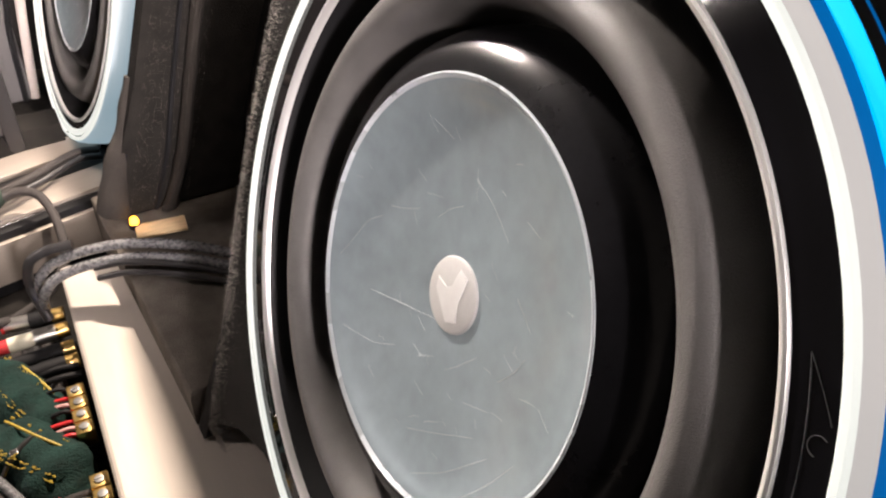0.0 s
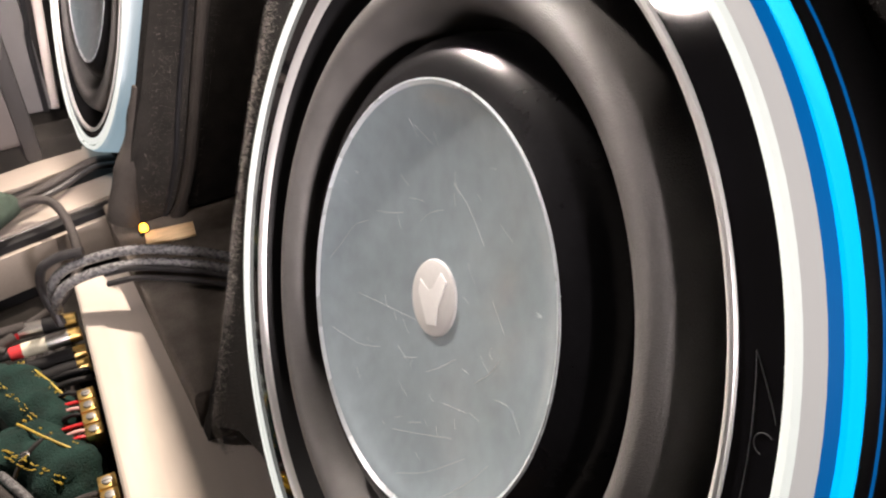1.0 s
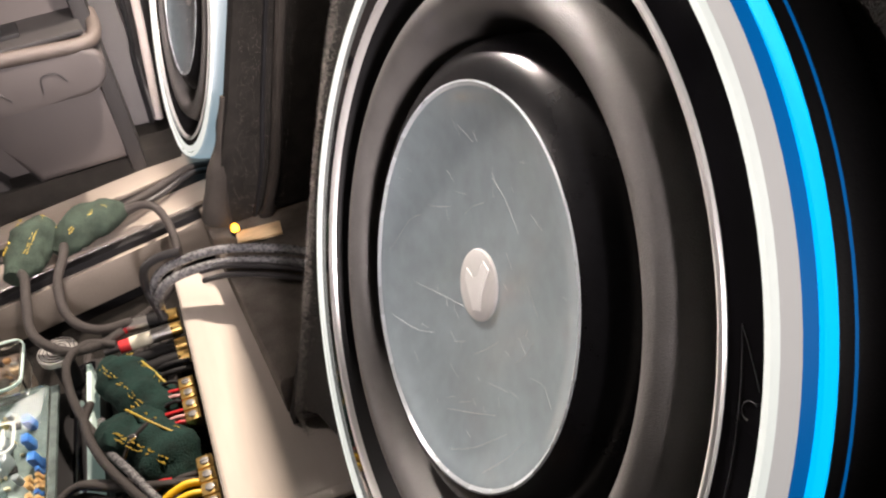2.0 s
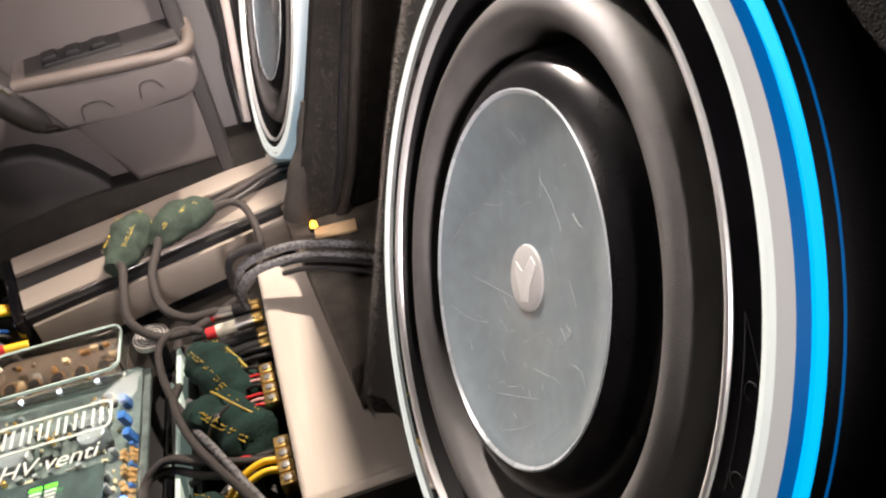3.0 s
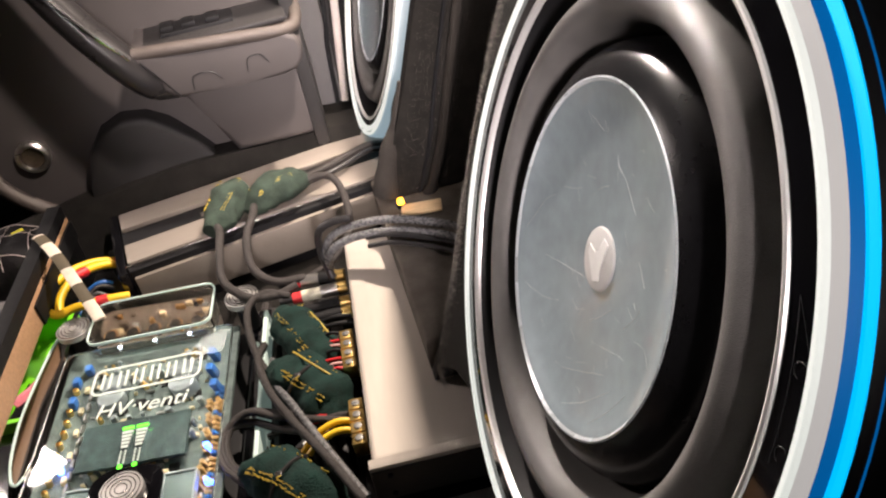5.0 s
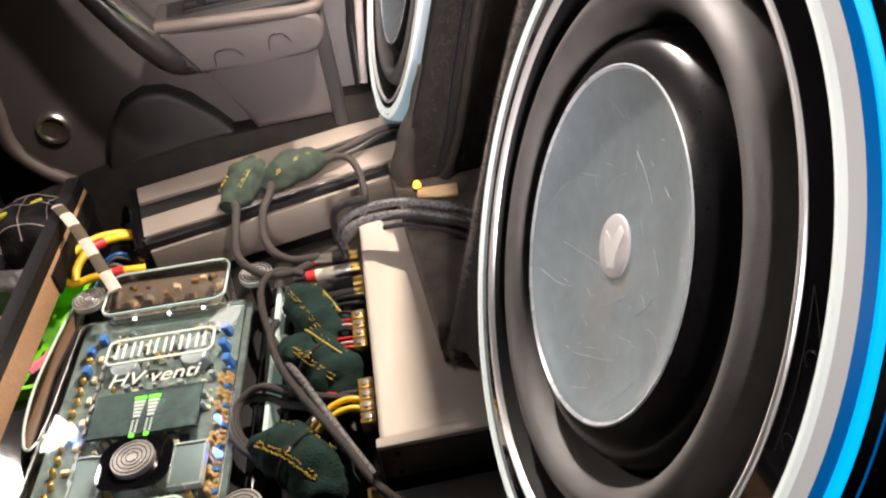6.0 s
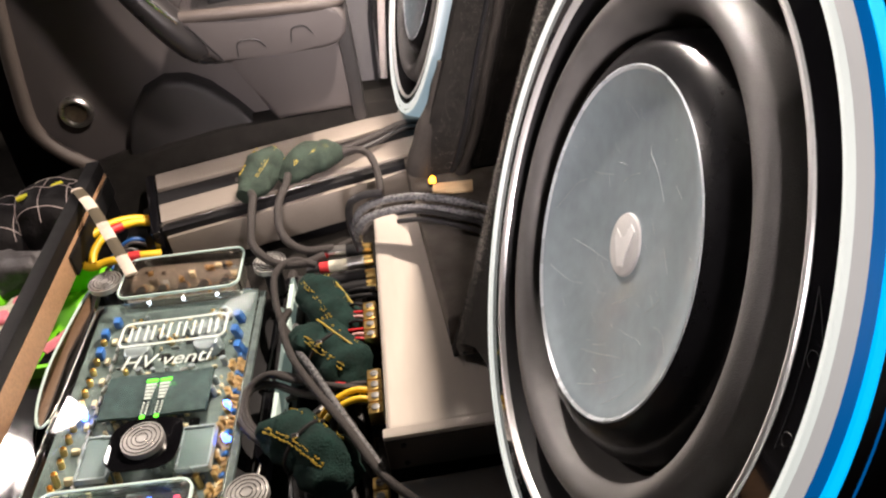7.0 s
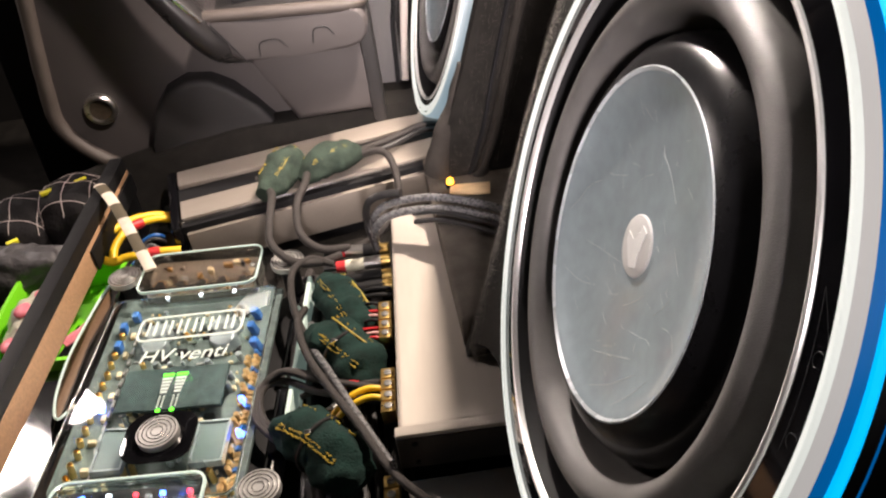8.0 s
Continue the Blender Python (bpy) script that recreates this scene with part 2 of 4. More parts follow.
def tube(pts, r, n=10, k=8, radii=None, wobble=0.0, flat=1.0, bm=None):
    """A round cord along the points; radii scales it from end to end."""
    bm = bm or bmesh.new()
    line = smooth_line(pts, k)
    up, rings = Vector((0.13, 0.07, 1)), []
    for i, p in enumerate(line):
        d = (line[min(i + 1, len(line) - 1)] - line[max(i - 1, 0)]).normalized()
        s = d.cross(up).normalized()
        u = s.cross(d)
        f = i / (len(line) - 1)
        rr = r
        if radii:
            j = f * (len(radii) - 1)
            a = min(int(j), len(radii) - 2)
            rr = r * (radii[a] + (radii[a + 1] - radii[a]) * (j - a))
        ring = []
        for q in range(n):
            ang = 2 * math.pi * q / n
            v = p + (s * math.cos(ang) + u * math.sin(ang) * flat) * rr
            if wobble:
                w = noise.noise(v * 42) + 0.28 * noise.noise(v * 120)
                v += (s * math.cos(ang) + u * math.sin(ang)) * wobble * w
            ring.append(bm.verts.new(v))
        rings.append(ring)
    for a, b in zip(rings, rings[1:]):
        for q in range(n):
            bm.faces.new((a[q], a[(q + 1) % n], b[(q + 1) % n], b[q]))
    bm.faces.new(rings[0])
    bm.faces.new(rings[-1])
    return bm


def disc(c, r, h, n=32, bevel=0.0):
    bm = prism([(c[0] + r * math.cos(2 * math.pi * i / n), c[1] + r * math.sin(2 * math.pi * i / n)) for i in range(n)], c[2], c[2] + h, bevel)
    return bm


# ---- setting
tagged(part("floor", box((-0.2, 0.1, -0.02), (2.0, 1.9, 0.04)), CARPET), "black carpet over the cabin floor", "floor", kind="structure")
tagged(part("ceiling", box((-0.2, 0.1, 1.06), (2.0, 1.9, 0.04)), HEAD), "grey fabric headliner of the cabin", "ceiling", kind="structure")
tagged(part("wall_front", box((-1.19, 0.1, 0.52), (0.04, 1.9, 1.04)), DOOR_DARK), "black plastic trim at the cabin front", "wall", kind="structure")
tagged(part("wall_rear", box((0.79, 0.1, 0.52), (0.04, 1.9, 1.04)), CARPET), "black carpeted panel closing the cabin rear", "wall", kind="structure")
tagged(part("wall_near", box((-0.2, -0.84, 0.52), (1.94, 0.04, 1.04)), DOOR_DARK), "black plastic trim of the nearer side", "wall", kind="structure")
tagged(part("wall_far", box((-0.2, 1.04, 0.52), (1.94, 0.04, 1.04)), DOOR_DARK), "black plastic trim behind the far door", "wall", kind="structure")

# carpeted sill ridge under the far door
bm = bmesh.new()
prof = [(-0.06, 0.0), (-0.035, 0.62), (-0.012, 0.95), (0.012, 1.0), (0.03, 0.93), (0.04, 0.0)]
rows = []
for i in range(33):
    f = i / 32
    x = -0.62 + 0.54 * f
    top = 0.034 + 0.064 * min(1.0, f * 1.75) ** 0.7 + 0.002 * noise.noise(Vector((x * 30, 0, 0)))
    y = 0.665 + 0.02 * f
    rows.append([bm.verts.new((x, y + a, top * b)) for a, b in prof])
for a, b in zip(rows, rows[1:]):
    for i in range(len(prof) - 1):
        bm.faces.new((a[i], a[i + 1], b[i + 1], b[i]))
bm.faces.new(rows[0])
bm.faces.new(rows[-1])
tagged(part("sill_ridge", bm, SILL), "black carpeted sill ridge below the far door", "sill", kind="structure")

# carpeted ledge below the loudspeaker boxes
tagged(part("carpet_ledge", prism([(-0.079, 0.194), (-0.085, 0.41), (-0.086, 0.471), (0.03, 0.471), (0.03, 0.9), (0.5, 0.9), (0.5, -0.2), (0.04, -0.2), (0.04, 0.194)], 0.0, 0.122, 0.006), GREY_CARPET, smooth=False),
       "grey carpeted ledge below the speaker boxes", "ledge", kind="structure")


# ---- loudspeakers; local z runs out of the cone, x up the slope, y along the row
def sub_frame(cx, cy, cz, yaw=0.0, tilt=20.0):
    ya, ti = radians(yaw), radians(tilt)
    out = Vector((-math.cos(ti) * math.cos(ya), -math.cos(ti) * math.sin(ya), math.sin(ti)))
    along = Vector((-math.sin(ya), math.cos(ya), 0))
    up = along.cross(out)
    m = Matrix((up, along, out)).transposed().to_4x4()
    m.translation = (cx, cy, cz)
    return m


SUB_1 = sub_frame(0, 0, 0.33)
SUB_2 = sub_frame(-0.0254, 0.7084, 0.2541, 0.9, 16.4)


def arc(r0, h0, r1, h1, bulge, n=10):
    """Points from one (r, h) to another over a rounded hump."""
    out = []
    for i in range(n + 1):
        a = math.pi * i / n
        f = (1 - math.cos(a)) / 2
        out.append((r0 + (r1 - r0) * f, h0 + (h1 - h0) * f + bulge * math.sin(a)))
    return out


SCRATCHES = [
    ((-0.031, 0.080), (-0.020, 0.076), (-0.006, 0.071), (0.002, 0.063)), ((-0.060, 0.060), (-0.058, 0.050), (-0.054, 0.037), (-0.046, 0.024)),
    ((-0.032, -0.012), (-0.024, -0.019), (-0.013, -0.027)), ((-0.069, -0.008), (-0.056, -0.026), (-0.041, -0.045)),
    ((-0.080, -0.025), (-0.064, -0.041), (-0.04, -0.058)), ((0.010, 0.059), (0.014, 0.050), (0.020, 0.040)),
    ((0.023, 0.027), (0.031, 0.021), (0.037, 0.013)), ((-0.034, 0.053), (-0.026, 0.030), (-0.017, 0.005)),
    ((-0.012, -0.044), (-0.002, -0.050), (0.007, -0.053)), ((-0.059, -0.015), (-0.052, -0.023)),
    ((-0.066, -0.055), (-0.046, -0.066), (-0.029, -0.073)), ((-0.039, 0.007), (-0.032, -0.002)), ((-0.034, -0.031), (-0.026, -0.046)),
    ((0.040, -0.020), (0.048, -0.004), (0.052, 0.010)), ((0.060, 0.030), (0.062, 0.044)), ((0.018, -0.050), (0.024, -0.036)),
]


LIFT = 0.002  # how far the cone stands above its rest


def subwoofer(m, lit_blue, label):
    s = thing("subwoofer", label, "subwoofer", m, "subwoofers in a row")
    cone = part("cone_dish", lathe([(q[0], q[1] + LIFT) for q in [(0.0005, -0.0165), (0.03, -0.016), (0.06, -0.0135), (0.08, -0.0098), (0.088, -0.0072), (0.0915, -0.0056), (0.0935, -0.0052), (0.0945, -0.0060)]]), CONE, s, "scratched slate-grey dished cone")
    for line in SCRATCHES:
        pts = []
        for x, y in line:
            r = math.hypot(x, y)
            if r < 0.089:
                pts.append((x, y, LIFT - 0.0164 + 0.0100 * (r / 0.089) ** 2.6))
        if len(pts) > 1:
            part("scratch", tube(pts, 0.00008, 4, 4), SCRATCH, cone)
    rg = random.Random(8)
    for i in range(40):
        a, r = rg.uniform(0, 2 * math.pi), 0.085 * math.sqrt(rg.random())
        x, y, d, ln = r * math.cos(a), r * math.sin(a), rg.gauss(1.35, 0.5), rg.uniform(0.003, 0.011)
        pts = []
        for f in (0.0, 0.5, 1.0):
            u, v = x + math.cos(d) * ln * f, y + math.sin(d) * ln * f + 0.0008 * math.sin(f * math.pi)
            q = math.hypot(u, v)
            if q < 0.088:
                pts.append((u, v, LIFT - 0.0164 + 0.0100 * (q / 0.089) ** 2.6))
        if len(pts) == 3:
            part("scratch", tube(pts, 0.00006, 4, 2), SCRATCH, cone)
    part("rolled_rim", lathe([(q[0], q[1] + LIFT) for q in [(0.0898, -0.0068), (0.0915, -0.0060), (0.0930, -0.0046), (0.0938, -0.0041), (0.0946, -0.0044), (0.0948, -0.0060), (0.091, -0.0078)]], closed=True), RIM, cone, "polished rolled rim of the dish")
    part("cone_shoulder", lathe([(q[0], q[1] + LIFT) for q in [(0.0942, -0.0046), (0.0985, -0.0061), (0.104, -0.0087), (0.1095, -0.013), (0.1135, -0.019), (0.116, -0.026), (0.117, -0.034), (0.118, -0.040)]]), SHOULDER, s, "gloss black rounded shoulder of the cone")
    part("surround", lathe([(0.1165, -0.042), (0.1185, -0.034), (0.1200, -0.027)] + arc(0.1212, -0.024, 0.1500, -0.030, 0.0262, 20) + [(0.1515, -0.036)]), RUBBER, s, "wide matte grey rubber roll surround")
    part("gasket", lathe([(0.150, -0.036), (0.1545, -0.034), (0.1590, -0.020), (0.1615, -0.009), (0.1634, -0.0030)]), BLACK, s, "black rubber gasket")
    part("chamfer_ring", lathe([(0.1632, -0.0030), (0.1637, -0.0010), (0.1647, 0.0004), (0.1659, 0.0008), (0.1670, 0.0004), (0.1677, -0.0008), (0.1677, -0.004)]), SATIN, s, "thin polished metal chamfer ring")
    gloss = part("gloss_ring", lathe([(0.1670, -0.0018), (0.1674, -0.0007), (0.1829, -0.0007), (0.1830, -0.0018)]), GLOSS, s, "gloss black trim ring")
    if lit_blue:
        etch = mat("etched_line", (0.05, 0.05, 0.052), 0.6, var=0.1)
        for a0 in (100, 138, 176, 214, 252, 290):
            # a plain engraved mark: a long bar and two hooks
            bm = bmesh.new()
            for r0, da0, r1, da1 in ((0.1735, -9, 0.1735, 11), (0.1735, 11, 0.1805, 5)):
                pts = []
                for i in range(9):
                    f = i / 8
                    r, a = r0 + (r1 - r0) * f, radians(a0 + da0 + (da1 - da0) * f)
                    pts.append((r * math.cos(a), r * math.sin(a), -0.00035))
                tube(pts, 0.00013, 4, 1, bm=bm)
            for da in (-7, 3):
                pts = []
                for i in range(13):
                    b = radians(40 + 220 * i / 12)
                    r, a = 0.1775 + 0.003 * math.cos(b), radians(a0 + da) + 0.017 * math.sin(b)
                    pts.append((r * math.cos(a), r * math.sin(a), -0.0004))
                tube(pts, 0.00012, 4, 1, bm=bm)
            part("engraving", bm, etch, gloss)
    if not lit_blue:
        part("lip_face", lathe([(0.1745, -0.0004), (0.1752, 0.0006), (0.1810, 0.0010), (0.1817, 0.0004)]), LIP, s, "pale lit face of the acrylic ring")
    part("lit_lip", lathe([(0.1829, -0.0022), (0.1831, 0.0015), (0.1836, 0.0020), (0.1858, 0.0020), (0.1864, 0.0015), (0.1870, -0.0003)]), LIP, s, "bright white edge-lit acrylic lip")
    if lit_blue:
        part("white_ring", lathe([(0.1870, -0.0003), (0.1914, -0.0026), (0.1920, -0.0032)]), WHITE, s, "white acrylic ring wall")
        part("blue_spacer", lathe([(0.1920, -0.0030), (0.1938, -0.0072)]), BLUE_DIM, s, "deep blue acrylic spacer")
        part("led_ring", lathe([(0.1938, -0.0072), (0.1960, -0.0072), (0.1988, -0.0078), (0.1990, -0.0085)]), BLUE_LED, s, "glowing blue light ring")
        part("backing_ring", lathe([(0.1990, -0.0083), (0.2005, -0.0112), (0.2008, -0.0122)]), BLACK, s)
        part("blue_line", lathe([(0.2008, -0.0122), (0.2014, -0.0128)]), BLUE_DIM, s, "thin blue acrylic line")
        part("backing_ring", lathe([(0.2014, -0.0128), (0.2030, -0.0155), (0.2030, -0.032), (0.17, -0.032)]), BLACK, s)
    else:
        part("white_ring", lathe([(0.1870, -0.0003), (0.1890, -0.003), (0.1900, -0.010), (0.1905, -0.026)]), PALE_BLUE, s, "white ring wall with pale blue light put in as glow")
        part("backing_ring", lathe([(0.1905, -0.026), (0.192, -0.028), (0.193, -0.034), (0.17, -0.036)]), BLACK, s)
    part("frame_can", lathe([(0.165, -0.032), (0.165, -0.08), (0.12, -0.13), (0.09, -0.15), (0.002, -0.15)], 64), BLACK, s)
    emb = part("emblem", lathe([(0.0005, -0.0145 + LIFT), (0.0156, -0.0146 + LIFT), (0.0168, -0.0150 + LIFT), (0.0172, -0.0158 + LIFT), (0.0172, -0.0168 + LIFT)], 64), EMBLEM, s, "round pale grey plastic emblem")
    bm = prism([(0.0135, -0.0005), (0.0125, -0.0065), (-0.001, -0.0060), (-0.0085, -0.0090), (-0.0125, -0.0030), (-0.0075, 0.0035), (-0.003, 0.0105), (0.0025, 0.0115), (0.0015, 0.0040), (0.004, 0.0010)], -0.0148 + LIFT, -0.0140 + LIFT, 0.0003)
    part("emblem_bar", bm, EMBLEM_BAR, emb, "raised white forked bar")
    part("screw", disc((-0.178, -0.042, 0.0002), 0.0017, 0.0012, 12, 0.0003), CHROME, s)
    return s


subwoofer(SUB_1, True, "large black subwoofer with blue-lit acrylic ring in a carpeted box")
subwoofer(SUB_2, False, "black subwoofer with a white-lit ring in a carpeted box")

# carpeted boxes of the loudspeakers
b1 = thing("speaker_box", "black carpeted speaker box leaning back on the ledge", "speaker box", SUB_1, "speaker boxes")
edge = [(0.30, 0.205), (0.09, 0.214), (0.025, 0.213), (-0.03, 0.206), (-0.083, 0.196), (-0.135, 0.184), (-0.20, 0.170), (-0.222, 0.163), (-0.216, 0.152), (-0.187, 0.126), (-0.178, 0.090), (-0.172, 0.06)]
inner = []
for i in range(11):
    a = radians(162 - 110 * i / 10)
    inner.append((0.1885 * math.cos(a), 0.1885 * math.sin(a)))
front = part("front_panel", prism(edge + inner[:9] + [(0.15, 0.14), (0.30, 0.10)], -0.03, -0.0015, 0.004), CARPET, b1, "fuzzy black carpeted front panel")
part("box_body", prism([(0.30, 0.19), (-0.13, 0.17), (-0.16, 0.05), (-0.16, -0.10), (-0.08, -0.19), (0.30, -0.19)], -0.36, -0.034, 0.004), CARPET, b1)
# Hidden block added to throw the box's shadow on the amplifier.
foot = part("shadow_block", prism([(-0.0787, 0.0915), (-0.0675, 0.122), (-0.0537, 0.16), (-0.0446, 0.185), (0.03, 0.19), (0.03, 0.0915)], 0.176, 0.1925, 0.003, Matrix(((1, 0, 0, 0), (0, 0, 1, 0), (0, 1, 0, 0), (0, 0, 0, 1)))), CARPET, b1, "unseen carpeted block shading the amplifier")
foot.matrix_local = SUB_1.inverted()
bm = bmesh.new()
rnd = random.Random(4)
for i in range(9000):
    f = rnd.random() * 8.0
    k = int(f)
    (x0, y0), (x1, y1) = edge[k], edge[k + 1]
    x, y = x0 + (x1 - x0) * (f - k), y0 + (y1 - y0) * (f - k) - abs(rnd.gauss(0, 0.009))
    h = -0.0015 if rnd.random() < 0.7 else -rnd.random() * 0.012
    d = Vector((rnd.gauss(0, 0.5), rnd.gauss(0.25, 0.5), 1.0)).normalized() * rnd.uniform(0.001, 0.0028)
    p = Vector((x, y, h))
    if math.hypot(x, y) < 0.19:
        continue
    side = Vector((rnd.gauss(0, 1), rnd.gauss(0, 1), 0)).normalized() * 0.00014
    bm.faces.new((bm.verts.new(p - side), bm.verts.new(p + side), bm.verts.new(p + d)))
tagged(part("carpet_pile", bm, FIBRE, b1, smooth=False), kind="stuff")

b2 = thing("speaker_box", "black carpeted speaker box behind a vertical trim bar", "speaker box", None, "speaker boxes")
Y2 = 0.418
SLOPE = Matrix(((1, 0, 0, 0), (0, 0, 1, 0), (0, 1, 0, 0), (0, 0, 0, 1)))  # outline in x, z; thickness along y
# Side and body run up unseen to 0.70 so they shade the amplifier.
part("side_panel", prism([(0.108, 0.70), (0.062, 0.55), (-0.016, 0.302), (-0.034, 0.246), (-0.050, 0.204), (-0.060, 0.178), (-0.066, 0.150), (-0.070, 0.1235), (0.4, 0.1235), (0.4, 0.70)], Y2, Y2 + 0.02, 0.004, SLOPE), CARPET, b2, "black carpeted side of the box")
part("box_body", prism([(0.140, 0.70), (-0.030, 0.1235), (-0.066, 0.001), (0.026, 0.001), (0.026, 0.1235), (0.4, 0.1235), (0.4, 0.70)], Y2 + 0.0215, 0.93, 0.004, SLOPE), CARPET, b2)
# Corner carpet made paler than the box, standing for light on it.
part("front_corner", tube([(-0.074, Y2 + 0.006, 0.130), (-0.069, Y2 + 0.006, 0.15), (-0.060, Y2 + 0.008, 0.178), (-0.048, Y2 + 0.012, 0.205), (-0.034, Y2 + 0.016, 0.245)], 0.0130, 12, 6, radii=[1.1, 0.95, 0.75, 0.5, 0.3], wobble=0.0015), TRIM_CARPET, b2, "front corner carpet, paler to carry the light on it")
# Solid black cord, put in for the shade of the gap.
part("gap_shade", tube([(-0.040, Y2 - 0.0012, 0.126), (-0.021, Y2 - 0.0012, 0.176), (-0.007, Y2 - 0.0012, 0.23), (0.011, Y2 - 0.0012, 0.295), (0.047, Y2 - 0.0012, 0.42)], 0.0022, 6, 6), BLACK, b2, "black cord standing for the shaded gap beside the trim bar")
part("trim_bar", tube([(-0.028, Y2 - 0.003, 0.125), (-0.024, Y2 - 0.005, 0.138), (-0.009, Y2 - 0.006, 0.176), (0.006, Y2 - 0.005, 0.23), (0.024, Y2 - 0.004, 0.295), (0.06, Y2 - 0.004, 0.42)], 0.0105, 8, 6, flat=0.5, wobble=0.0008), TRIM_CARPET, b2, "folded dark brown carpet trim bar")

bm = bmesh.new()
for i in range(2600):
    z = rnd.uniform(0.13, 0.40)
    x = -0.070 + (z - 0.1235) * 0.30 + rnd.uniform(0.006, 0.058)
    p = Vector((x, Y2 - 0.0002, z))
    d = Vector((rnd.gauss(0, 0.5), -1.0, rnd.gauss(0, 0.5))).normalized() * rnd.uniform(0.001, 0.0025)
    side = Vector((rnd.gauss(0, 1), 0, rnd.gauss(0, 1))).normalized() * 0.00014
    bm.faces.new((bm.verts.new(p - side), bm.verts.new(p + side), bm.verts.new(p + d)))
tagged(part("carpet_fuzz", bm, FIBRE, b2, smooth=False), kind="stuff")
part("gap_panel", prism([(0.05, 0.1235), (0.05, 0.20), (0.16, 0.55), (0.36, 0.55), (0.36, 0.1235)], 0.205, Y2 - 0.002, 0.003, SLOPE), CARPET, b2, "black carpeted panel between the boxes")

lampy = thing("marker_lamp", "tiny glowing amber lamp beside the speaker box", "lamp", pose(-0.062, 0.404, 0.1165))
part("socket", disc((0, 0, 0), 0.005, 0.010, 16, 0.001), BLACK, lampy)
part("bulb", lathe([(0.0005, 0.0165), (0.0022, 0.0158), (0.0036, 0.0135), (0.0038, 0.010)], 16), LED_AMBER, lampy, "glowing amber bulb")

# Patch of light on the ledge, built as a pale tan slab.
slat = tagged(part("ledge_light_patch", box((-0.043, 0.390, 0.1240), (0.042, 0.020, 0.003), 0.001, -8), mat("light_patch_tan", (0.72, 0.53, 0.31), 0.6, var=0.2, scale=60, stretch=(1, 8, 8))), "thin tan wood-toned slab painted as the lit patch on the carpeted ledge", "slat")


# ---- far door
d = thing("car_door", "closed dark grey car door with armrest and pocket", "car door")
XZ = SLOPE
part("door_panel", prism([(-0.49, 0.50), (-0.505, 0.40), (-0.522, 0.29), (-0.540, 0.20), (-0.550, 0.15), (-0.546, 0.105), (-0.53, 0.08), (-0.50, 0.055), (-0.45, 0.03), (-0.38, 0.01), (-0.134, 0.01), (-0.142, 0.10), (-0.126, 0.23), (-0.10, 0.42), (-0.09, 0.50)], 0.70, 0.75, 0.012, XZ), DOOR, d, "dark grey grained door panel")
part("edge_bead", tube([(-0.49, 0.695, 0.50), (-0.508, 0.695, 0.40), (-0.525, 0.695, 0.29), (-0.542, 0.695, 0.19), (-0.545, 0.695, 0.12), (-0.50, 0.695, 0.062), (-0.44, 0.695, 0.035), (-0.36, 0.695, 0.015)], 0.010, 10, 8), DOOR_SOFT, d, "raised bead along the panel edge")
part("door_shell", prism([(-0.60, 0.50), (-0.62, 0.0), (-0.150, 0.0), (-0.145, 0.50)], 0.752, 0.80, 0.004, XZ), BLACK, d)
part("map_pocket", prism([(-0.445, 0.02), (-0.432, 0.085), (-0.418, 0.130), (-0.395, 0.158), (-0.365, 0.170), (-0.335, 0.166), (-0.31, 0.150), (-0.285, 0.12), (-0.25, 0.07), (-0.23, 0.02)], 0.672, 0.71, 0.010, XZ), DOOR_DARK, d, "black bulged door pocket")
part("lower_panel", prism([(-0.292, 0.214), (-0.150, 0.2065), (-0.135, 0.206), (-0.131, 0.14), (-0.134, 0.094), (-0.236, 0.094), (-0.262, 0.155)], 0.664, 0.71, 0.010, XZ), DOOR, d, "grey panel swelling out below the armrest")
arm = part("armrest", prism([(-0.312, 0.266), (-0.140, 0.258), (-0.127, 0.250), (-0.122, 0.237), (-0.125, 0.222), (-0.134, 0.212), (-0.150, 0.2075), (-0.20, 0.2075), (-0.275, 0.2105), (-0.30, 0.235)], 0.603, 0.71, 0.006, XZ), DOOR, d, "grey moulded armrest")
part("arm_pad", tube([(-0.306, 0.612, 0.268), (-0.25, 0.606, 0.2665), (-0.19, 0.606, 0.2625), (-0.135, 0.612, 0.2575), (-0.122, 0.64, 0.258), (-0.122, 0.69, 0.26)], 0.0075, 10, 8), DOOR_SOFT, arm, "soft rolled front edge")
part("armrest_well", box((-0.216, 0.662, 0.2640), (0.165, 0.076, 0.006), 0.002, 3), DOOR_DARK, arm, "dark sunken top of the armrest")
part("switch_panel", box((-0.235, 0.665, 0.2670), (0.085, 0.036, 0.009), 0.002, 3), BLACK, arm, "black window switch panel")
for x in (-0.268, -0.243, -0.215):
    part("switch", box((x, 0.66, 0.2745), (0.016, 0.022, 0.006), 0.0018, 3), BLACK, arm)
for x, z, w in ((-0.236, 0.226, 0.034), (-0.176, 0.232, 0.026)):
    part("pull_recess", tube([(x - w / 2, 0.6025, z - 0.010), (x - w / 2 + 0.004, 0.602, z + 0.006), (x + w * 0.2, 0.602, z + 0.007), (x + w / 2, 0.6025, z - 0.004)], 0.0009, 6, 6), DOOR_DARK, arm, "dark recess in the armrest")
part("seam", tube([(-0.300, 0.6015, 0.262), (-0.285, 0.6015, 0.238), (-0.270, 0.6015, 0.212)], 0.0010, 5, 6), BLACK, arm)
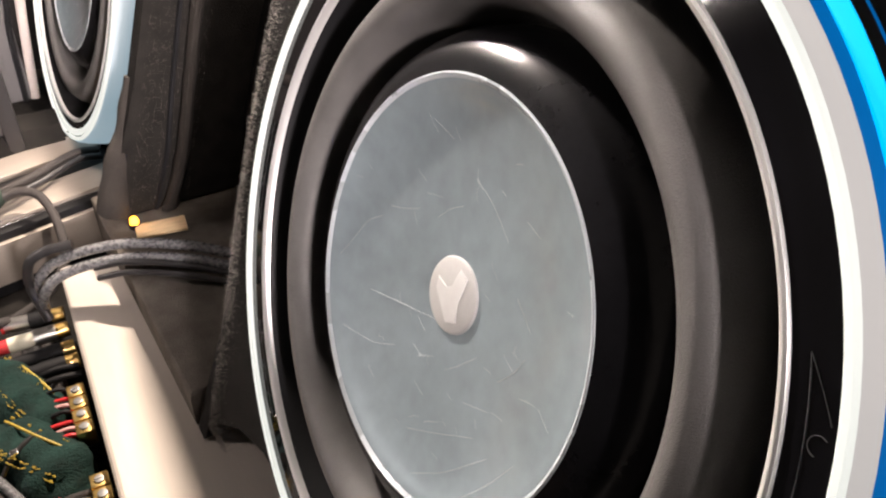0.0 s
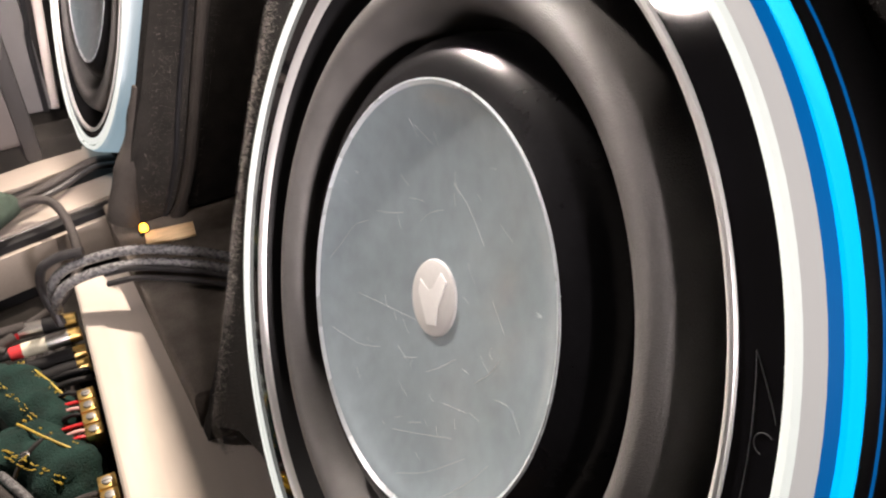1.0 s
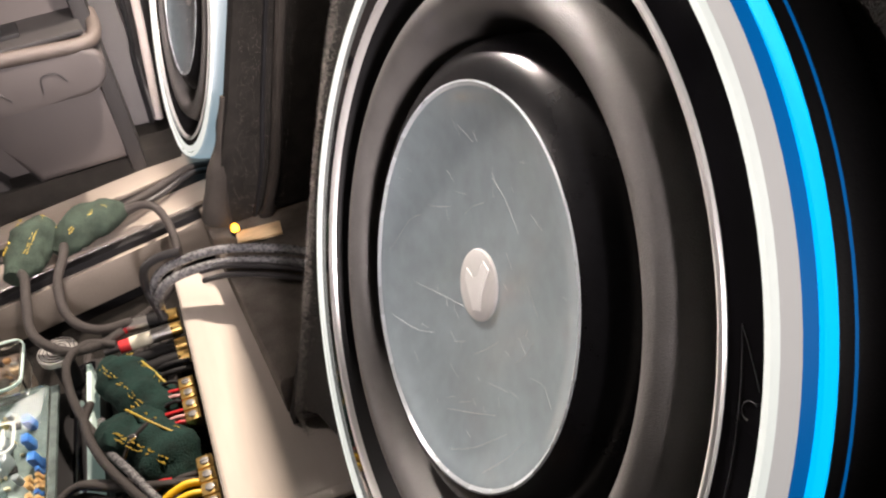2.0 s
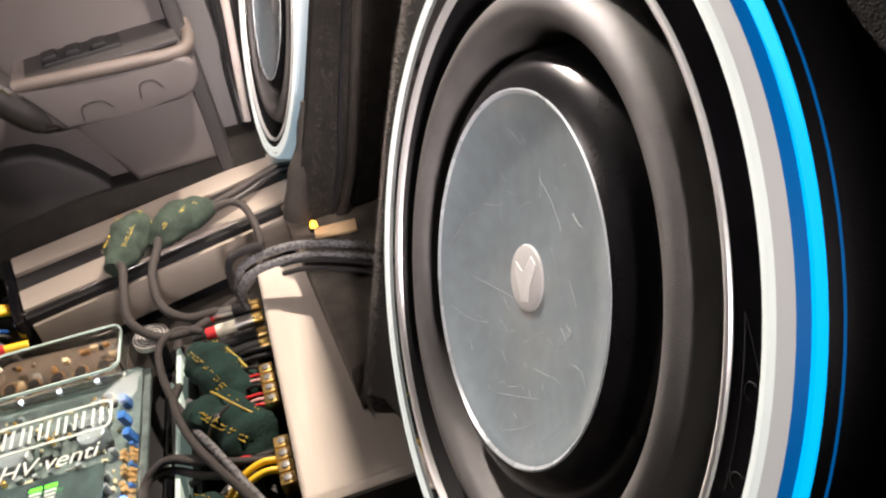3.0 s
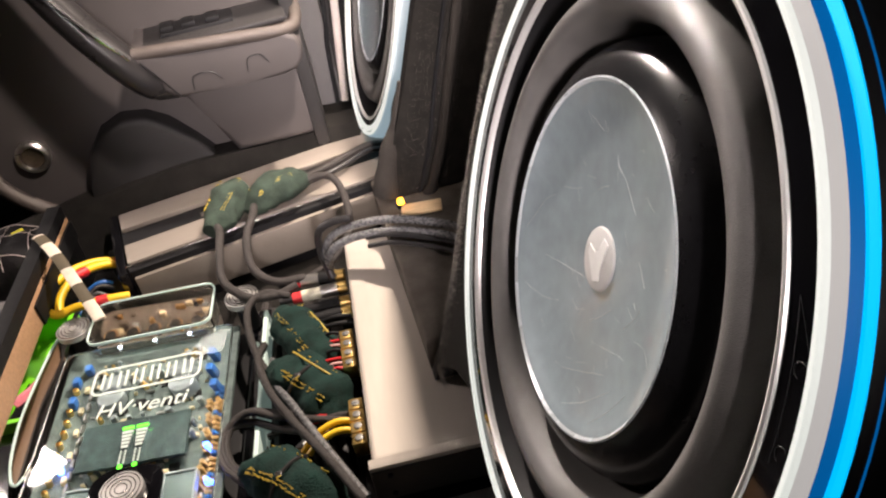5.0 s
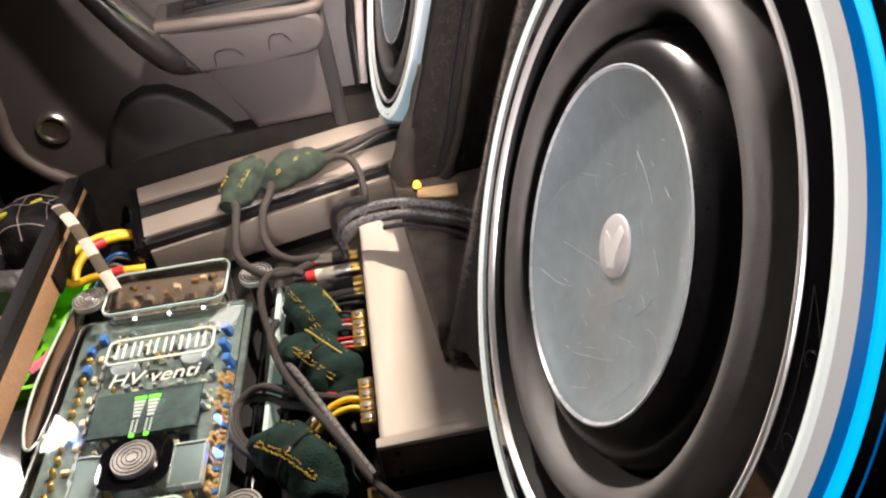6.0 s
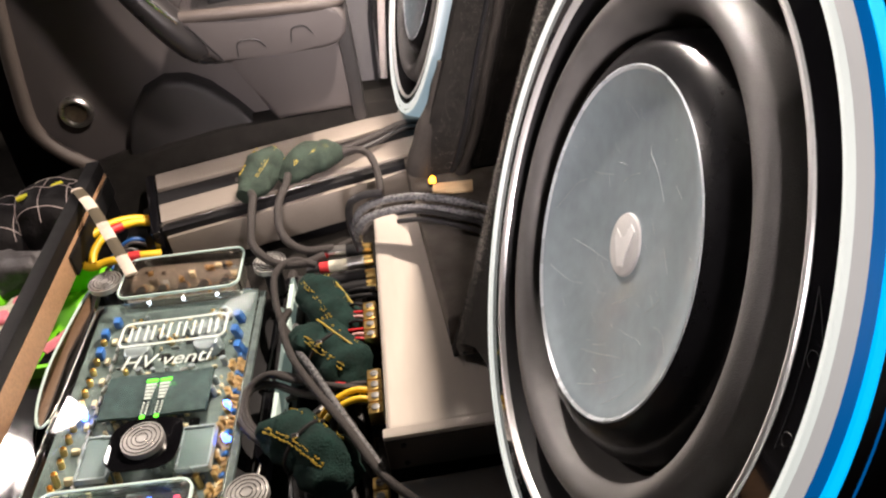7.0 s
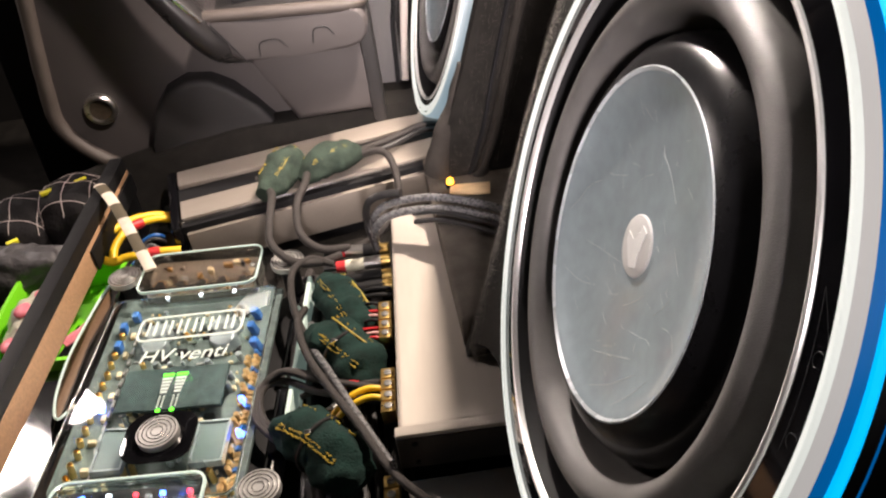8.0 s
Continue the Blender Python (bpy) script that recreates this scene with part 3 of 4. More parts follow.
part("pull_handle", tube([(-0.46, 0.655, 0.50), (-0.40, 0.635, 0.40), (-0.355, 0.622, 0.315), (-0.322, 0.618, 0.262), (-0.298, 0.622, 0.228), (-0.27, 0.645, 0.205)], 0.021, 14, 8, radii=[0.8, 1.0, 1.1, 1.2, 1.15, 0.7], flat=0.8), HANDLE, d, "satin dark diagonal pull handle")
part("chrome_strip", tube([(-0.42, 0.612, 0.435), (-0.372, 0.603, 0.36), (-0.342, 0.600, 0.314), (-0.308, 0.600, 0.268)], 0.0026, 8, 8), CHROME, d, "thin bright metal strip")
sp = part("tweeter_bezel", lathe([(0.0135, 0.0), (0.0155, 0.004), (0.0185, 0.0045), (0.0210, 0.002), (0.0215, -0.004)], 48), STEEL, d, "round metal bezel")
sp.matrix_local = pose(-0.488, 0.696, 0.139, 90, 0, 0)
gr = part("tweeter_grille", lathe([(0.0005, -0.001), (0.010, 0.0), (0.0138, 0.002)], 32), mat("smoky_grille", (0.04, 0.03, 0.02), 0.35, var=0.5, scale=250), d, "smoky tweeter grille")
gr.matrix_local = pose(-0.488, 0.696, 0.139, 90, 0, 0)
part("door_end", box((-0.129, 0.71, 0.25), (0.018, 0.10, 0.50), 0.006), DOOR_DARK, d, "dark rounded rear edge of the door")

pl = thing("door_pillar", "grey plastic door pillar beside the rear speaker", "pillar")
part("pillar_cover", box((-0.108, 0.955, 0.47), (0.042, 0.06, 0.94), 0.012), PILLAR, pl)
part("rubber_seal", tube([(-0.098, 0.925, 0.002), (-0.092, 0.925, 0.10), (-0.078, 0.925, 0.22), (-0.03, 0.925, 0.9)], 0.004, 8, 6), BLACK, pl, "black rubber door seal")
part("seal_strip", tube([(-0.086, 0.93, 0.002), (-0.074, 0.93, 0.10), (-0.062, 0.93, 0.20), (-0.02, 0.93, 0.6)], 0.0062, 8, 6, flat=0.6), FOAM, pl, "pale foam strip")


# ---- amplifier with the clear cover
AMP = pose(-0.345, 0.367, 0, 0, 0, -5.4)
am = thing("amplifier", "clear-topped amplifier showing its circuit board and lit meters", "amplifier", AMP)
part("chassis", box((0, -0.20, 0.012), (0.186, 0.46, 0.024), 0.003), BLACK, am)
board = part("circuit_board", box((0, -0.19, 0.042), (0.171, 0.42, 0.004)), PCB, am, "dark green circuit board")
rnd = random.Random(11)
small = {}
for nm, mt, s in (("capacitor", CAP_BLUE, (0.006, 0.008, 0.012)), ("coil", COPPER, (0.008, 0.008, 0.009)), ("chip", BLACK, (0.012, 0.010, 0.003)),
                  ("resistor", CREAM, (0.0035, 0.006, 0.004)), ("terminal", GOLD, (0.0045, 0.0045, 0.010)), ("capacitor", CAP_GREY, (0.007, 0.007, 0.010)),
                  ("inductor", STEEL, (0.003, 0.009, 0.004)), ("chip", PCB, (0.02, 0.014, 0.005))):
    if nm == "coil":
        bm = lathe([(0.0009, 0.0)] + [(0.0042 if k % 2 else 0.0034, 0.0008 * k) for k in range(14)] + [(0.0008, 0.0108)], 12)
    elif nm == "terminal":
        bm = lathe([(0.0034, 0.0), (0.0034, 0.0085), (0.0024, 0.0090), (0.0022, 0.0060), (0.0005, 0.0058)], 12)
    elif mt is CAP_GREY:
        bm = lathe([(0.0036, 0.0), (0.0036, 0.0094), (0.0031, 0.0100), (0.0005, 0.0100)], 14)
    else:
        bm = box((0, 0, s[2] / 2), s, min(s) * 0.22)
    ob = part(nm, bm, mt, board)
    ob.location = (0.0, -0.33, 0.044)
    small[(nm, mt.name)] = ob


def clone(ob, at, rz=0.0, s=1.0):
    o = ob.copy()
    scene.collection.objects.link(o)
    o.matrix_basis = pose(*at, 0, 0, rz) @ Matrix.Scale(s, 4)
    return o


terminal, resistor, coil, steel_c = small[("terminal", "gold_plate")], small[("resistor", "cream_component")], small[("coil", "copper_coil")], small[("inductor", "brushed_steel")]
cap_b, cap_g, chip = small[("capacitor", "blue_capacitor")], small[("capacitor", "grey_capacitor")], small[("chip", "black_plastic")]
for i in range(22):  # gold posts down one side, coils and pins down the other
    y = -0.03 - 0.0135 * i
    clone(terminal, (-0.070 + rnd.uniform(-0.001, 0.001), y, 0.044), rnd.uniform(-8, 8), 0.85)
    if i % 2:
        clone(resistor, (-0.060 + rnd.uniform(-0.002, 0.002), y, 0.044), rnd.choice((0, 90)), 1.2)
    clone(steel_c, (-0.054, y + 0.004, 0.044), rnd.uniform(-10, 10), 1.0)
for i in range(44):
    y = -0.085 - 0.0058 * i
    clone(coil if i % 3 else resistor, (0.064 + rnd.uniform(-0.002, 0.002), y, 0.044), rnd.uniform(-15, 15), 0.6)
    clone(coil if i % 4 else cap_b, (0.0715 + rnd.uniform(-0.001, 0.001), y + 0.002, 0.044), rnd.uniform(-10, 10), 0.55)
    clone(steel_c if i % 2 else terminal, (0.0775, y, 0.044), rnd.uniform(70, 110), 0.6)
for x, y in ((-0.070, -0.035), (-0.068, -0.062), (0.064, -0.030), (0.064, -0.052), (0.070, -0.075), (-0.062, -0.02)):
    clone(cap_b, (x, y, 0.044), rnd.uniform(-5, 5), 1.15)
for i in range(320):
    x, y = rnd.uniform(-0.05, 0.056), rnd.uniform(-0.30, -0.012)
    clone(rnd.choice((resistor, chip, cap_g, terminal, steel_c, resistor)), (x, y, 0.044), rnd.choice((0, 90)) + rnd.uniform(-3, 3), rnd.uniform(0.4, 0.9))
for x, y in ((-0.030, -0.050), (0.036, -0.048), (-0.030, -0.068), (0.038, -0.066)):
    part("round_capacitor", disc((x, y, 0.044), 0.0125, 0.014, 24, 0.002), CAP_GREY, board, "large grey round capacitor")
part("board_shield", box((0.002, -0.128, 0.054), (0.098, 0.052, 0.003), 0.001), mat("deep_green_sub_board", (0.032, 0.052, 0.052), 0.7, var=0.5, scale=120, fine=500, spec=0.12), am, "dark sub-board behind the meters")
for x, w in ((-0.036, 0.016), (0.050, 0.018)):
    part("side_plate", box((x, -0.196, 0.0535), (w + 0.008, 0.042, 0.002), 0.0005), mat("grey_teal_plate", (0.10, 0.14, 0.14), 0.4, var=0.15), am)
    part("vent_frame", frame_loop(w + 0.012, 0.046, 0.002, 0.0018, 0.052, 0.056, x, -0.196), CAP_GREY, am)

cover = part("glass_cover", prism(rounded(0.172, 0.262, 0.008, 5, 0, -0.131), 0.061, 0.065, 0.0008), GLASS, am, "clear acrylic cover plate")
cover.visible_shadow = False
part("cover_edge", frame_loop(0.1735, 0.2635, 0.0085, 0.0006, 0.0615, 0.0653, 0, -0.131), EDGE_DIM, am, "pale edge-lit rim of the cover")


SMOKE = mat("smoky_brown_plastic", (0.10, 0.085, 0.07), 0.35, var=0.3, scale=60, fine=300)
TINTED = clear("smoke_tinted_window", (0.70, 0.65, 0.60), 0.08)
CLEAR_EDGE = clear("clear_bevelled_acrylic", (0.9, 0.97, 0.95), 0.06)


def housing(y0, y1, label, leds):
    h = part("terminal_housing", prism(rounded(0.118, y1 - y0 - 0.010, 0.008, 6, 0, (y0 + y1) / 2), 0.024, 0.060, 0.002), BLACK if leds else SMOKE, am, label)
    p = part("housing_window", prism(rounded(0.126, y1 - y0 - 0.004, 0.009, 5, 0, (y0 + y1) / 2), 0.0705, 0.0730, 0.0008), GLASS if leds else TINTED, h, "clear window")
    p.visible_shadow = False
    w = part("clear_wall", frame_loop(0.129, y1 - y0, 0.012, 0.0030, 0.050, 0.0703, 0, (y0 + y1) / 2), CLEAR_EDGE, h, "clear acrylic side wall")
    w.visible_shadow = False
    part("housing_rim", frame_loop(0.130, y1 - y0 + 0.001, 0.0125, 0.0012 if not leds else 0.0020, 0.0704, 0.0736, 0, (y0 + y1) / 2), EDGE, h, "pale rounded rim")
    if not leds:
        for x in (-0.030, 0.006, 0.042):
            part("indicator", disc((x, y0 - 0.0035, 0.0652), 0.0019, 0.0012, 12, 0.0004), LED_WHITE, h, "lit white indicator")
    for i in range(5):
        x = -0.044 + 0.022 * i
        part("terminal_cup", tube([(x, y0 + 0.020, 0.0595), (x, y0 + 0.020, 0.066)], 0.0078, 16, 2), GOLD if leds else COPPER, h)
        # Black disc on the solid cup stands for the shade in its hole.
        part("cup_shade", disc((x, y0 + 0.020, 0.0662), 0.0055, 0.0006, 16), BLACK, h)
        if leds:
            part("indicator", box((x + 0.003, y1 - 0.012, 0.0615), (0.004, 0.004, 0.003), 0.001), LED_BLUE if i in (0, 3) else LED_RED if i in (2, 4) else LED_WHITE, h, "lit indicator")
    for i in range(26 if leds else 44):
        part("jumper", box((rnd.uniform(-0.05, 0.05), rnd.uniform(y0 + 0.012, y1 - 0.012), 0.0612), (rnd.uniform(0.003, 0.009), 0.004, 0.003), 0.0006), rnd.choice((STEEL, CREAM, STEEL, CAP_GREY, COPPER, PCB, RED) if leds else (SMOKE, COPPER, CAP_GREY, BLACK, CREAM, SMOKE)), h)
    for sx in (-0.058, 0.058):
        for y in (y0 + 0.007, y1 - 0.007):
            part("screw", disc((sx, y, 0.0735), 0.0025, 0.001, 12, 0.0003), CHROME, h)


housing(0.000, 0.066, "dark terminal housing under a clear window", False)
housing(-0.345, -0.244, "lit terminal housing under a clear window", True)

part("knob_plate", prism(rounded(0.064, 0.056, 0.018, 8, 0.010, -0.197), 0.0655, 0.0675, 0.0005), GLOSS, am, "black rounded plate round the knob")


TURNED = mat("turned_aluminium", (0.62, 0.61, 0.59), 0.32, 0.6, var=0.08, scale=60)


def spiral_cap(parent, x, y, z, r, name, label):
    k = part(name, disc((x, y, z), r, 0.006, 40, 0.0008), TURNED, parent, label)
    for i in range(4):
        rr = r * (0.88 - 0.2 * i)
        part("groove_ring", lathe([(rr - 0.0007, z + 0.0059), (rr - 0.0004, z + 0.0068), (rr + 0.0004, z + 0.0068), (rr + 0.0007, z + 0.0059)], 40), CHROME, k).location = (x, y, 0)
    return k


spiral_cap(am, 0.010, -0.197, 0.0675, 0.0185, "knob", "turned metal knob with spiral grooves")
for x, y in ((-0.088, 0.040), (0.093, 0.038), (0.108, -0.262)):
    part("standoff", disc((x, y, 0.0), 0.010, 0.062, 24, 0.001), BLACK, am)
    spiral_cap(am, x, y, 0.062, 0.018, "standoff_cap", "spiral-grooved metal standoff cap")
for x, y in ((0.098, -0.105), (-0.098, -0.12), (0.098, 0.0)):
    part("bolt", lathe([(0.0005, 0.0345), (0.004, 0.034), (0.0065, 0.031), (0.007, 0.026)], 20), CHROME, am).location = (x, y, 0)

# printed marks on the cover: a framed logo as plain bars, the model word, the level meters
part("logo_frame", frame_loop(0.108, 0.036, 0.009, 0.0024, 0.0656, 0.0662, 0.006, -0.052), PRINT, am, "pale rounded logo frame")
for i in range(6):
    for dx in (-0.0036, 0.0036):
        part("logo_bar", box((-0.034 + 0.0160 * i + dx, -0.052, 0.0659), (0.0024, 0.021, 0.0006)), PRINT, am)
txt = bpy.data.curves.new("model_word", "FONT")
txt.body, txt.size, txt.extrude, txt.align_x, txt.shear = "HV·venti", 0.0245, 0.0002, "CENTER", 0.2
tmp = bpy.data.objects.new("tmp_word", txt)
scene.collection.objects.link(tmp)
bpy.context.view_layer.update()
word = new("model_word", bpy.data.meshes.new_from_object(tmp.evaluated_get(bpy.context.evaluated_depsgraph_get())))
bpy.data.objects.remove(tmp)
word.data.materials.clear()
word.data.materials.append(PRINT)
word.parent, word.location = am, (0.0065, -0.101, 0.0658)
for cx in (0.000, 0.013):
    part("meter_peak", box((cx, -0.1205, 0.0659), (0.0105, 0.0035, 0.0006)), LED_GREEN, am, "lit green meter peak")
    for i in range(5):
        part("meter_bar", box((cx, -0.1255 - 0.0042 * i, 0.0659), (0.0100 - 0.0009 * i, 0.0026, 0.0006)), PRINT, am)
    for i in range(5):
        for sx in (-0.002, 0.002):
            part("meter_dot", box((cx + sx, -0.148 - 0.0032 * i, 0.0659), (0.0016, 0.0018, 0.0006)), PRINT, am)
    part("meter_lamp", disc((cx, -0.1655, 0.0657), 0.0024, 0.0008, 12), LED_GREEN, am, "lit green lamp")
for x, y in ((-0.062, -0.142), (0.068, -0.146), (0.072, -0.185)):
    part("board_led", box((x, y, 0.050), (0.0045, 0.0045, 0.008), 0.001), LED_BLUE, board, "glowing blue light")

# base plates beside the amplifier: smoked mirror acrylic with lit edges
bp = thing("base_plate", "glossy smoked acrylic base plate with pale lit edges", "base plate", AMP)
left = [(-0.094, 0.060), (-0.104, 0.058), (-0.114, 0.044), (-0.119, 0.005), (-0.122, -0.06), (-0.118, -0.11), (-0.110, -0.142), (-0.103, -0.150), (-0.097, -0.142), (-0.0945, -0.10)]
part("side_rail", prism(left, 0.024, 0.052, 0.002), mat("mirrored_rail", (0.50, 0.48, 0.46), 0.12, 1.0, var=0.08, scale=30), bp, "bright mirrored side rail")
part("rail_edge", tube([(x, y, 0.052) for x, y in left[:-1]], 0.0013, 6, 4), EDGE, bp)
part("plate", prism([(-0.0945, -0.02), (-0.0945, -0.46), (-0.22, -0.46), (-0.20, -0.30), (-0.175, -0.17), (-0.160, -0.06), (-0.150, 0.02), (-0.138, -0.02), (-0.140, -0.08), (-0.130, -0.13), (-0.112, -0.175), (-0.100, -0.165)], 0.016, 0.024, 0.001), MIRROR, bp, "smoked mirror acrylic plate")
part("right_plate", box((0.103, -0.14, 0.022), (0.020, 0.40, 0.008), 0.001), GLOSS, bp, "gloss black acrylic strip")
part("lit_edge", box((0.1155, -0.08, 0.034), (0.0045, 0.215, 0.034), 0.001), EDGE, bp, "pale edge-lit acrylic upright")

# raised plywood beam beside the amplifier
wb = thing("plywood_beam", "tan plywood beam with black top edging on two feet", "beam", pose(-0.4775, 0.41, 0, 0, 0, -4.7))
part("plywood_strip", box((0.0015, -0.21, 0.078), (0.014, 0.82, 0.030), 0.001), WOOD, wb, "tan plywood strip")
part("top_edging", box((0.000, -0.21, 0.102), (0.0165, 0.82, 0.0175), 0.001), BLACK, wb, "black top edging")
part("face_strip", box((0.0105, 0.115, 0.076), (0.003, 0.165, 0.026), 0.001), BLACK, wb, "black strip over the end of the face")
for y in (0.185, -0.60):
    part("foot", box((0, y, 0.0315), (0.014, 0.03, 0.063), 0.001), BLACK, wb)

# ---- far amplifier, silver strips over a black body
A2 = pose(-0.398, 0.612, 0, 0, 0, 10.5)
a2 = thing("amplifier", "black amplifier with brushed grey heat-sink strips", "amplifier", A2)
part("body", box((0.175, -0.064, 0.036), (0.35, 0.124, 0.070), 0.003), BLACK, a2, "black amplifier body")
part("top_strip", box((0.175, -0.020, 0.0735), (0.346, 0.037, 0.007), 0.002), STRIPE, a2, "brushed grey top strip")
part("top_strip", box((0.175, -0.096, 0.0735), (0.346, 0.040, 0.007), 0.002), STRIPE, a2, "brushed grey top strip")
part("front_strip", box((0.172, -0.1285, 0.040), (0.336, 0.006, 0.046), 0.002), STRIPE, a2, "brushed grey front strip")
part("chrome_line", tube([(0.003, -0.1195, 0.0745), (0.345, -0.1195, 0.0745)], 0.0007, 6, 2), CHROME, a2)
part("end_plate", box((-0.006, -0.062, 0.037), (0.012, 0.138, 0.074), 0.004), GLOSS, a2, "gloss black end plate")
for y in (-0.030, -0.095):
    part("terminal", box((-0.018, y, 0.030), (0.016, 0.030, 0.022), 0.002), BLACK, a2)
part("corner_bolt", disc((0.337, -0.10, 0.077), 0.0045, 0.004, 16, 0.001), CHROME, a2)
part("corner_bolt", disc((0.002, -0.122, 0.075), 0.003, 0.003, 16, 0.001), CHROME, a2)
part("power_led", box((-0.0125, -0.030, 0.060), (0.002, 0.004, 0.004), 0.0005), LED_GREEN, a2, "lit green power light")
bm = bmesh.new()
for i in range(3):
    box((0.10 + 0.016 * i, -0.058, 0.0713), (0.009, 0.010, 0.001), 0, 0, bm)
part("printed_mark", bm, mat("faint_print", (0.06, 0.055, 0.05), 0.5, var=0.1), a2, "faint printed mark")

# ---- silver amplifiers beside the ledge
def silver_amp(m, length, label):
    a = thing("amplifier", label, "amplifier", m, "champagne amplifiers")
    part("cover", prism(rounded(0.150, length, 0.004, 4, 0.075, length / 2), 0.012, 0.040, 0.004), SILVER, a, "champagne anodised cover", smooth=False)
    part("base", box((0.076, length / 2, 0.006), (0.146, length - 0.004, 0.012), 0.001), BLACK, a)
    e = part("end_bracket", box((0.075, -0.005, 0.0185), (0.156, 0.008, 0.036), 0.0025), mat("dark_bronze_bracket", (0.06, 0.052, 0.045), 0.45, 0.6, var=0.15), a, "dark bronze end bracket")
    part("bracket_lip", box((0.075, -0.0035, 0.0385), (0.156, 0.010, 0.005), 0.0018), SILVER, a, "champagne bracket lip")
    for x, z in ((0.012, 0.030), (0.012, 0.008), (0.138, 0.030)):
        s = part("screw", disc((0, 0, 0), 0.0024, 0.0014, 12, 0.0004), BLACK, e)
        s.matrix_local = pose(x, -0.009, z, 90, 0, 0)
    return a


SA = pose(-0.1445, 0.112, 0.050, 0, 0, -2.6)
silver_amp(SA, 0.312, "champagne silver amplifier stacked on a lower amplifier")
silver_amp(pose(-0.152, -0.26, 0.0, 0, 0, -1.2), 0.360, "champagne silver amplifier flat on the carpeted floor")
tagged(part("amp_stand", box((-0.065, 0.275, 0.025), (0.14, 0.31, 0.049), 0.002, -2.6), BLACK), "black support block below the upper amplifier", "stand")


def terminal_block(m, n, label="gold-plated screw terminal block"):
    t = thing("terminal_block", label, "terminal block", m, "gold terminal blocks")
    for i in range(n):
        c = part("terminal_cell", box((0, 0.0065 + 0.0135 * i, 0.008), (0.013, 0.0122, 0.016), 0.0012), GOLD, t)
        part("terminal_screw", disc((0.0, 0.0065 + 0.0135 * i, 0.016), 0.0036, 0.0012, 14, 0.0003), STEEL, c)
    part("terminal_base", box((0, 0.00675 * n, -0.008), (0.012, 0.0135 * n, 0.016), 0.001), BLACK, t)
    return t


terminal_block(pose(-0.153, 0.153, 0.052, 0, 0, -2.6), 4)
terminal_block(pose(-0.150, 0.247, 0.052, 0, 0, -2.6), 4)
terminal_block(pose(-0.160, 0.052, 0.028, 0, 0, -2.6), 4)

# RCA plugs at the far end of the upper amplifier
for i, (y, c, ring) in enumerate(((0.398, STEEL, RED), (0.377, MILKY, RED), (0.352, BLACK, STEEL), (0.335, BLACK, GOLD))):
    p = thing("audio_plug", "metal audio plug with a coloured band", "plug", pose(-0.140, y, 0.060, 0, 0, 178 if i else 172), "audio plugs")
    for nm, mt, x0, x1, r in (("socket", GOLD, -0.002, 0.008, 0.0065), ("collar", BLACK if i != 1 else STEEL, 0.008, 0.026, 0.0072), ("sleeve", c, 0.026, 0.046, 0.0066), ("band", ring, 0.046, 0.056, 0.0060), ("tail", CABLE_LIT, 0.056, 0.070, 0.004)):
        part(nm, tube([(x0, 0, 0), ((x0 + x1) / 2, 0, 0), (x1, 0, 0)], r, 14, 2), mt, p)


# ---- cables, wires and cloth pouches
def cable(name, pts, r, material, label, category="cable", group=""):
    return tagged(part(name, tube(pts, r, 10, 8), material), label, category, group)


for dz, dy, mt in ((0.0, 0.0, CABLE_CLEAR), (0.006, 0.012, CABLE_CLEAR)):
    cable("speaker_cable", [(-0.150, 0.392 + dy * .3, 0.075 + dz), (-0.147, 0.372 + dy, 0.105 + dz), (-0.135, 0.368 + dy, 0.120 + dz), (-0.110, 0.364 + dy, 0.127 + dz), (-0.075, 0.350 + dy, 0.132 + dz), (-0.035, 0.322 + dy, 0.134 + dz), (-0.005, 0.295 + dy, 0.133 + dz), (0.03, 0.27 + dy, 0.130 + dz)], 0.0042, mt, "shiny grey speaker cable arching to the speaker box", group="speaker cables")
for dy, dz in ((-0.010, -0.006), (-0.019, -0.010)):
    cable("speaker_lead", [(-0.105, 0.372 + dy, 0.130 + dz), (-0.080, 0.356 + dy, 0.138 + dz), (-0.045, 0.330 + dy, 0.140 + dz), (-0.010, 0.300 + dy, 0.138 + dz), (0.02, 0.275 + dy, 0.135 + dz)], 0.0026, CABLE_LIT, "black speaker lead arching to the speaker box", group="speaker cables")
cable("speaker_cable", [(-0.150, 0.380, 0.072), (-0.155, 0.395, 0.10), (-0.150, 0.388, 0.128), (-0.135, 0.384, 0.138), (-0.115, 0.378, 0.141)], 0.0042, CABLE_LIT, "black speaker cable looped over the amplifier end", group="speaker cables")

# cables leaving the pouches on the far amplifier
cable("signal_cable", [(-0.264, 0.490, 0.100), (-0.260, 0.470, 0.104), (-0.262, 0.435, 0.098), (-0.262, 0.405, 0.085), (-0.240, 0.385, 0.072), (-0.212, 0.385, 0.066), (-0.190, 0.395, 0.064)], 0.0046, CABLE, "thick braided grey signal cable", group="signal cables")
cable("signal_cable", [(-0.221, 0.510, 0.102), (-0.222, 0.485, 0.106), (-0.232, 0.450, 0.100), (-0.230, 0.415, 0.085), (-0.210, 0.400, 0.072), (-0.180, 0.405, 0.064)], 0.0046, CABLE, "thick braided grey signal cable", group="signal cables")
cable("signal_cable", [(-0.165, 0.545, 0.098), (-0.140, 0.545, 0.100), (-0.124, 0.528, 0.098), (-0.118, 0.49, 0.086), (-0.124, 0.455, 0.07), (-0.150, 0.44, 0.05), (-0.19, 0.43, 0.04)], 0.0044, CABLE, "thick braided grey signal cable", group="signal cables")
